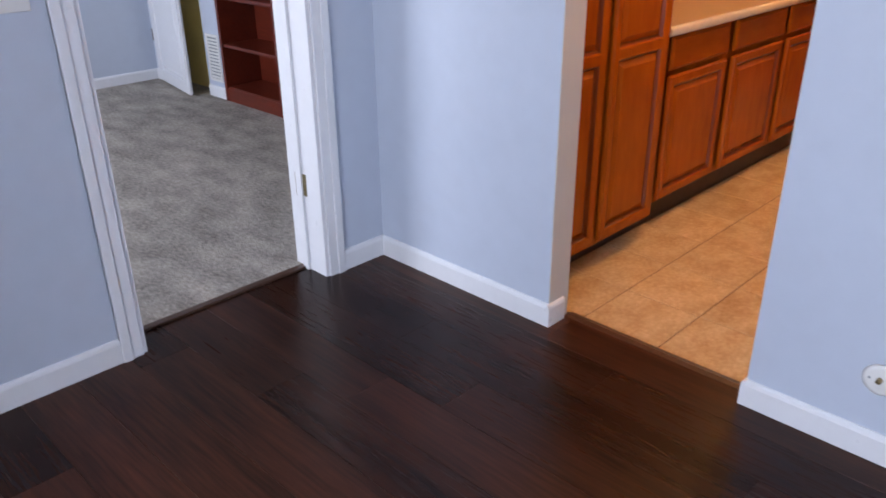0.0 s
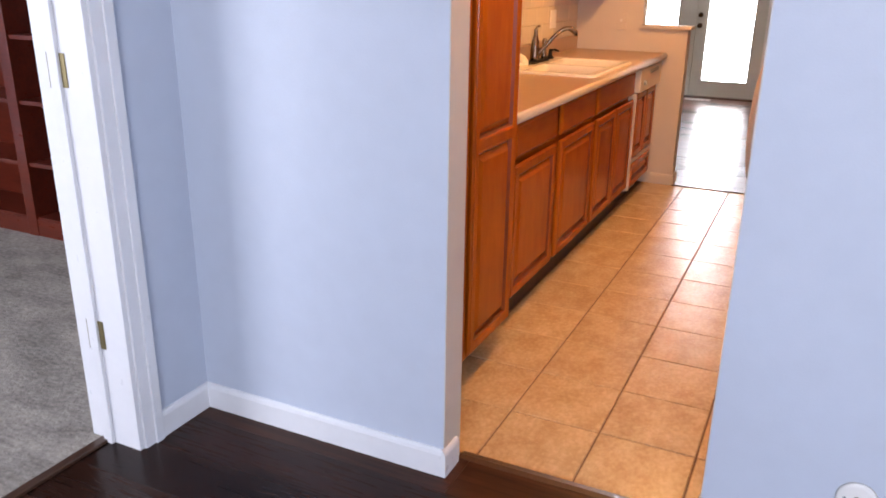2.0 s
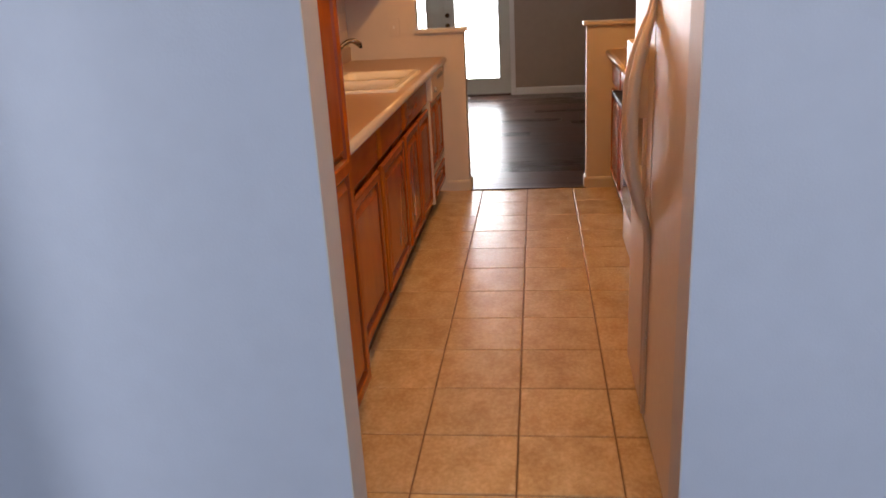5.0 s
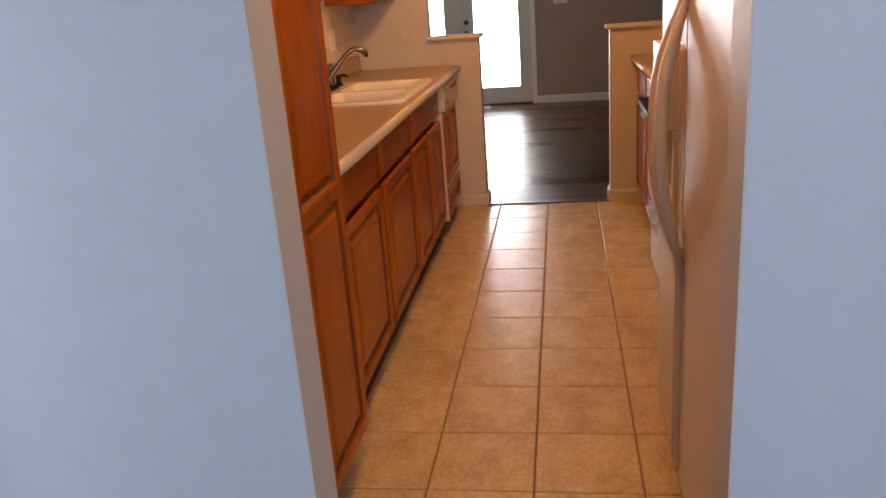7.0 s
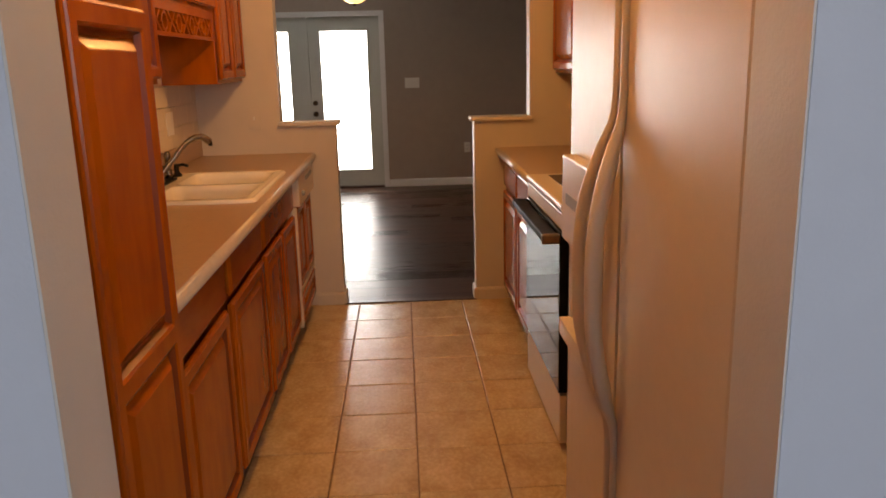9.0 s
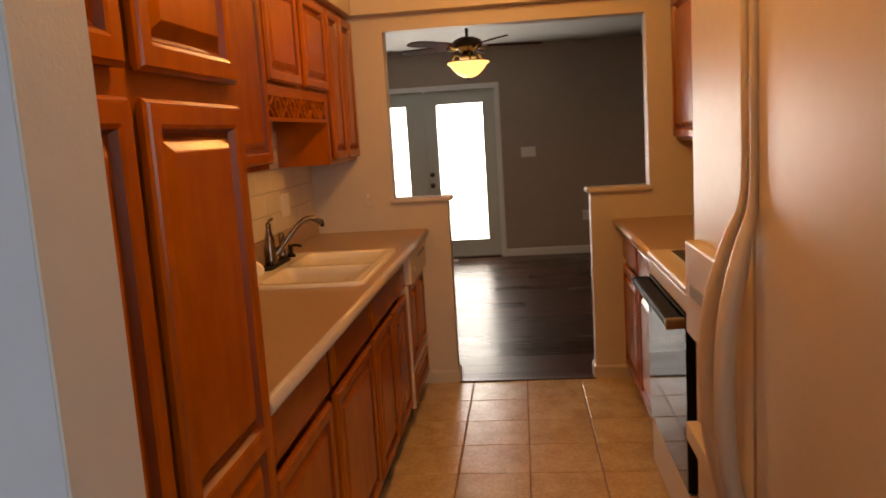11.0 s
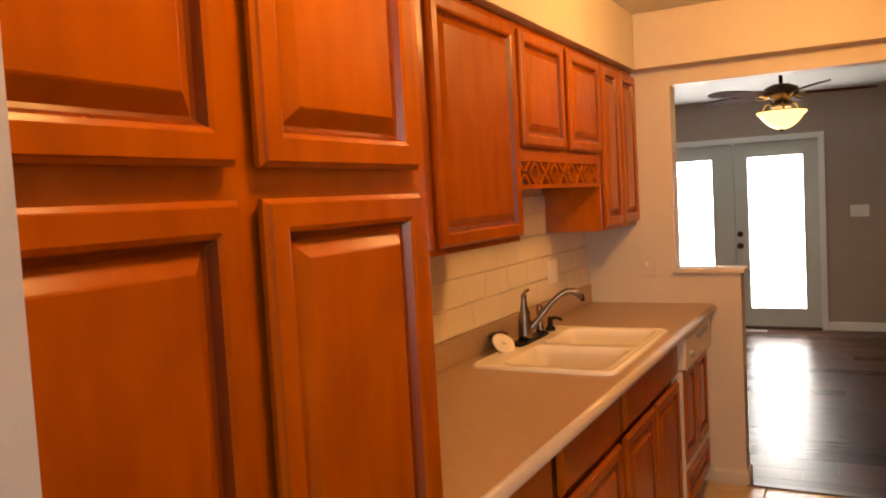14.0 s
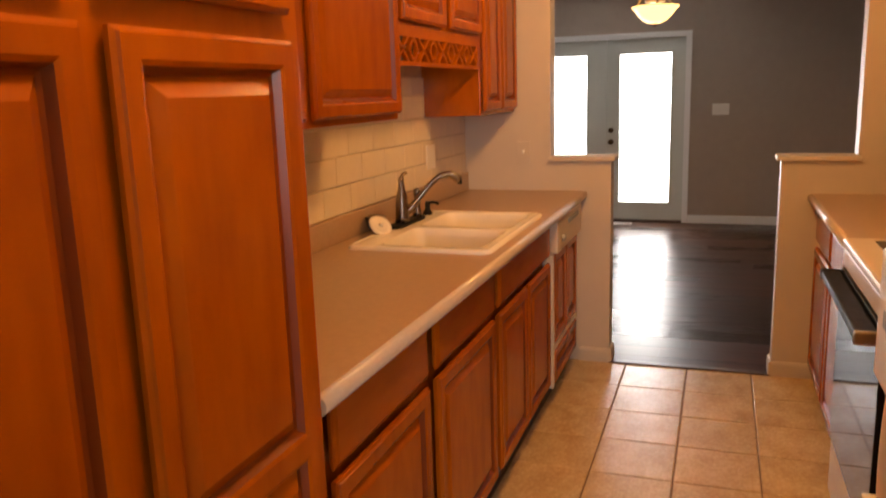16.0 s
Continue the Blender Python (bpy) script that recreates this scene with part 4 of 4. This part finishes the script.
# ---- bedroom ----
def bookcase():
    x0, x1, y0, d = -4.03, -1.955, BY - 0.02, 0.30
    b = thing("bookcase", pose(x0, y0, HALL), "empty dark red cherry built-in bookcase", "bookcase")
    w, h, t = x1 - x0, 2.03, 0.03
    n = 3
    bay = w / n
    for k in range(n + 1):
        x = min(k * bay, w - t)
        part("upright", boxes((x, 0, 0, x + (0.075 if 0 < k < n else t), d, h), bevel=0.002), CHERRY, b)
    for k in range(n):
        xa, xb = k * bay + (0.075 if k else t), (k + 1) * bay - (0 if k < n - 1 else t)
        for z in (0.09, 0.395, 0.725, 1.055, 1.39):
            part("shelf", boxes((xa, 0.012, z, xb, d, z + 0.022), bevel=0.002), CHERRY, b)
    part("plinth", boxes((t, 0.005, 0, w - t, 0.03, 0.10)), CHERRY, b)
    part("top", boxes((0, 0, h, w, d, h + 0.03), bevel=0.002), CHERRY, b)
    part("back", boxes((0.01, d, 0, w - 0.01, d + 0.012, h)), CHERRY, b)


bookcase()
ra = thing("return_air_grille", pose(-4.155, BY, 0.32), "white louvred return-air grille low on the white wall", "vent")
part("frame", boxes((-0.085, -0.010, -0.17, -0.065, 0, 0.17), (0.065, -0.010, -0.17, 0.085, 0, 0.17), (-0.065, -0.010, -0.17, 0.065, 0, -0.15), (-0.065, -0.010, 0.15, 0.065, 0, 0.17), bevel=0.002), PLATE, ra)
part("backing", boxes((-0.065, -0.002, -0.15, 0.065, 0, 0.15)), GREYLINE, ra)
for k in range(12):
    part("slat", boxes((-0.065, -0.008, -0.145 + k * 0.0245, 0.065, -0.003, -0.131 + k * 0.0245)), PLATE, ra)
cd = thing("closet_door", pose(-4.99, BY - 0.01, HALL, 0, 0, -10), "white panelled closet door standing ajar", "door")
slab = part("slab", raised_door(0.70, [0, 0.85, 1.99], TRIM, 0.035, 0.10), TRIM, cd, m=pose(0, 0.0, 0.02))
part("hinge", boxes((-0.012, -0.038, 0.33, 0.010, -0.030, 0.42), bevel=0.002), BRONZE, cd, "dark bronze hinge")
part("hinge", boxes((-0.012, -0.038, 1.60, 0.010, -0.030, 1.69), bevel=0.002), BRONZE, cd, "dark bronze hinge")


# ---- floor pieces ----
TW, GAP = 0.31, 0.005


def tile_mesh(w, d):
    bm = bmesh.new()
    box(bm, -w / 2, -d / 2, -0.006, w / 2, d / 2, 0.0)
    top = [e for e in bm.edges if all(v.co.z > -0.001 for v in e.verts)]
    bmesh.ops.bevel(bm, geom=top, offset=0.003, segments=1, affect="EDGES")
    return mesh("tile", bm, TILE)


cache = {}
for i in range(-2, 4):
    for j in range(-4, 9 + 1):
        x0, x1 = max(i * TW, -0.64) + GAP / 2, min((i + 1) * TW, XR) - GAP / 2
        y0, y1 = max(j * TW, -0.935) + GAP / 2, min((j + 1) * TW, YP) - GAP / 2
        if x1 - x0 < 0.02 or y1 - y0 < 0.005:
            continue
        key = (round(x1 - x0, 4), round(y1 - y0, 4))
        if key not in cache:
            cache[key] = tile_mesh(*key)
        child_piece("tile", cache[key], floor_kitchen, pose((x0 + x1) / 2, (y0 + y1) / 2, 0.0006 * random.uniform(-1, 1), 0.12 * random.uniform(-1, 1), 0.12 * random.uniform(-1, 1)))


def plank_mesh(w, d):
    bm = bmesh.new()
    box(bm, -w / 2, -d / 2, -0.010, w / 2, d / 2, 0.0)
    top = [e for e in bm.edges if all(v.co.z > -0.001 for v in e.verts)]
    bmesh.ops.bevel(bm, geom=top, offset=0.0007, segments=1, affect="EDGES")
    return mesh("plank", bm, PLANK)


def planks(parent, xa, xb, ya, yb, width, length, level=0.0):
    made = {}
    rows = int(math.ceil((yb - ya) / width))
    for r in range(rows):
        y1 = yb - r * width
        y0 = max(y1 - width, ya)
        x = xa - random.uniform(0, length)
        while x < xb:
            a, b = max(x, xa), min(x + length, xb)
            x += length
            if b - a < 0.03:
                continue
            key = (round(b - a, 3), round(y1 - y0, 3))
            if key not in made:
                made[key] = plank_mesh(key[0] - 0.0004, key[1] - 0.0004)
            child_piece("plank", made[key], parent, pose((a + b) / 2, (y0 + y1) / 2, level))


planks(floor_living, -1.40, 3.2, -5.3, -0.990, 0.178, 1.22, HALL)
planks(floor_dining, -3.6, 2.7, YP + 0.035, YF, 0.178, 1.22)


def subway_mesh(w, h):
    bm = bmesh.new()
    box(bm, 0, -w / 2, -h / 2, 0.008, w / 2, h / 2)
    face = [e for e in bm.edges if all(v.co.x > 0.007 for v in e.verts)]
    bmesh.ops.bevel(bm, geom=face, offset=0.0025, segments=1, affect="EDGES")
    return mesh("wall_tile", bm, SUBWAY)


made = {}
for r in range(5):
    z0, z1 = 1.022 + r * 0.105, min(1.022 + (r + 1) * 0.105, 1.52)
    y = 0.06 - 0.22 - (0.11 if r % 2 else 0)
    while y < YP:
        a, b = max(y, -0.096) + 0.0012, min(y + 0.22, YP - 0.002) - 0.0012
        y += 0.22
        if b - a < 0.02:
            continue
        key = (round(b - a, 3), round(z1 - z0 - 0.0024, 4))
        if key not in made:
            made[key] = subway_mesh(*key)
        child_piece("wall_tile", made[key], splash_wall, pose(XL + 0.002, (a + b) / 2, (z0 + z1) / 2))
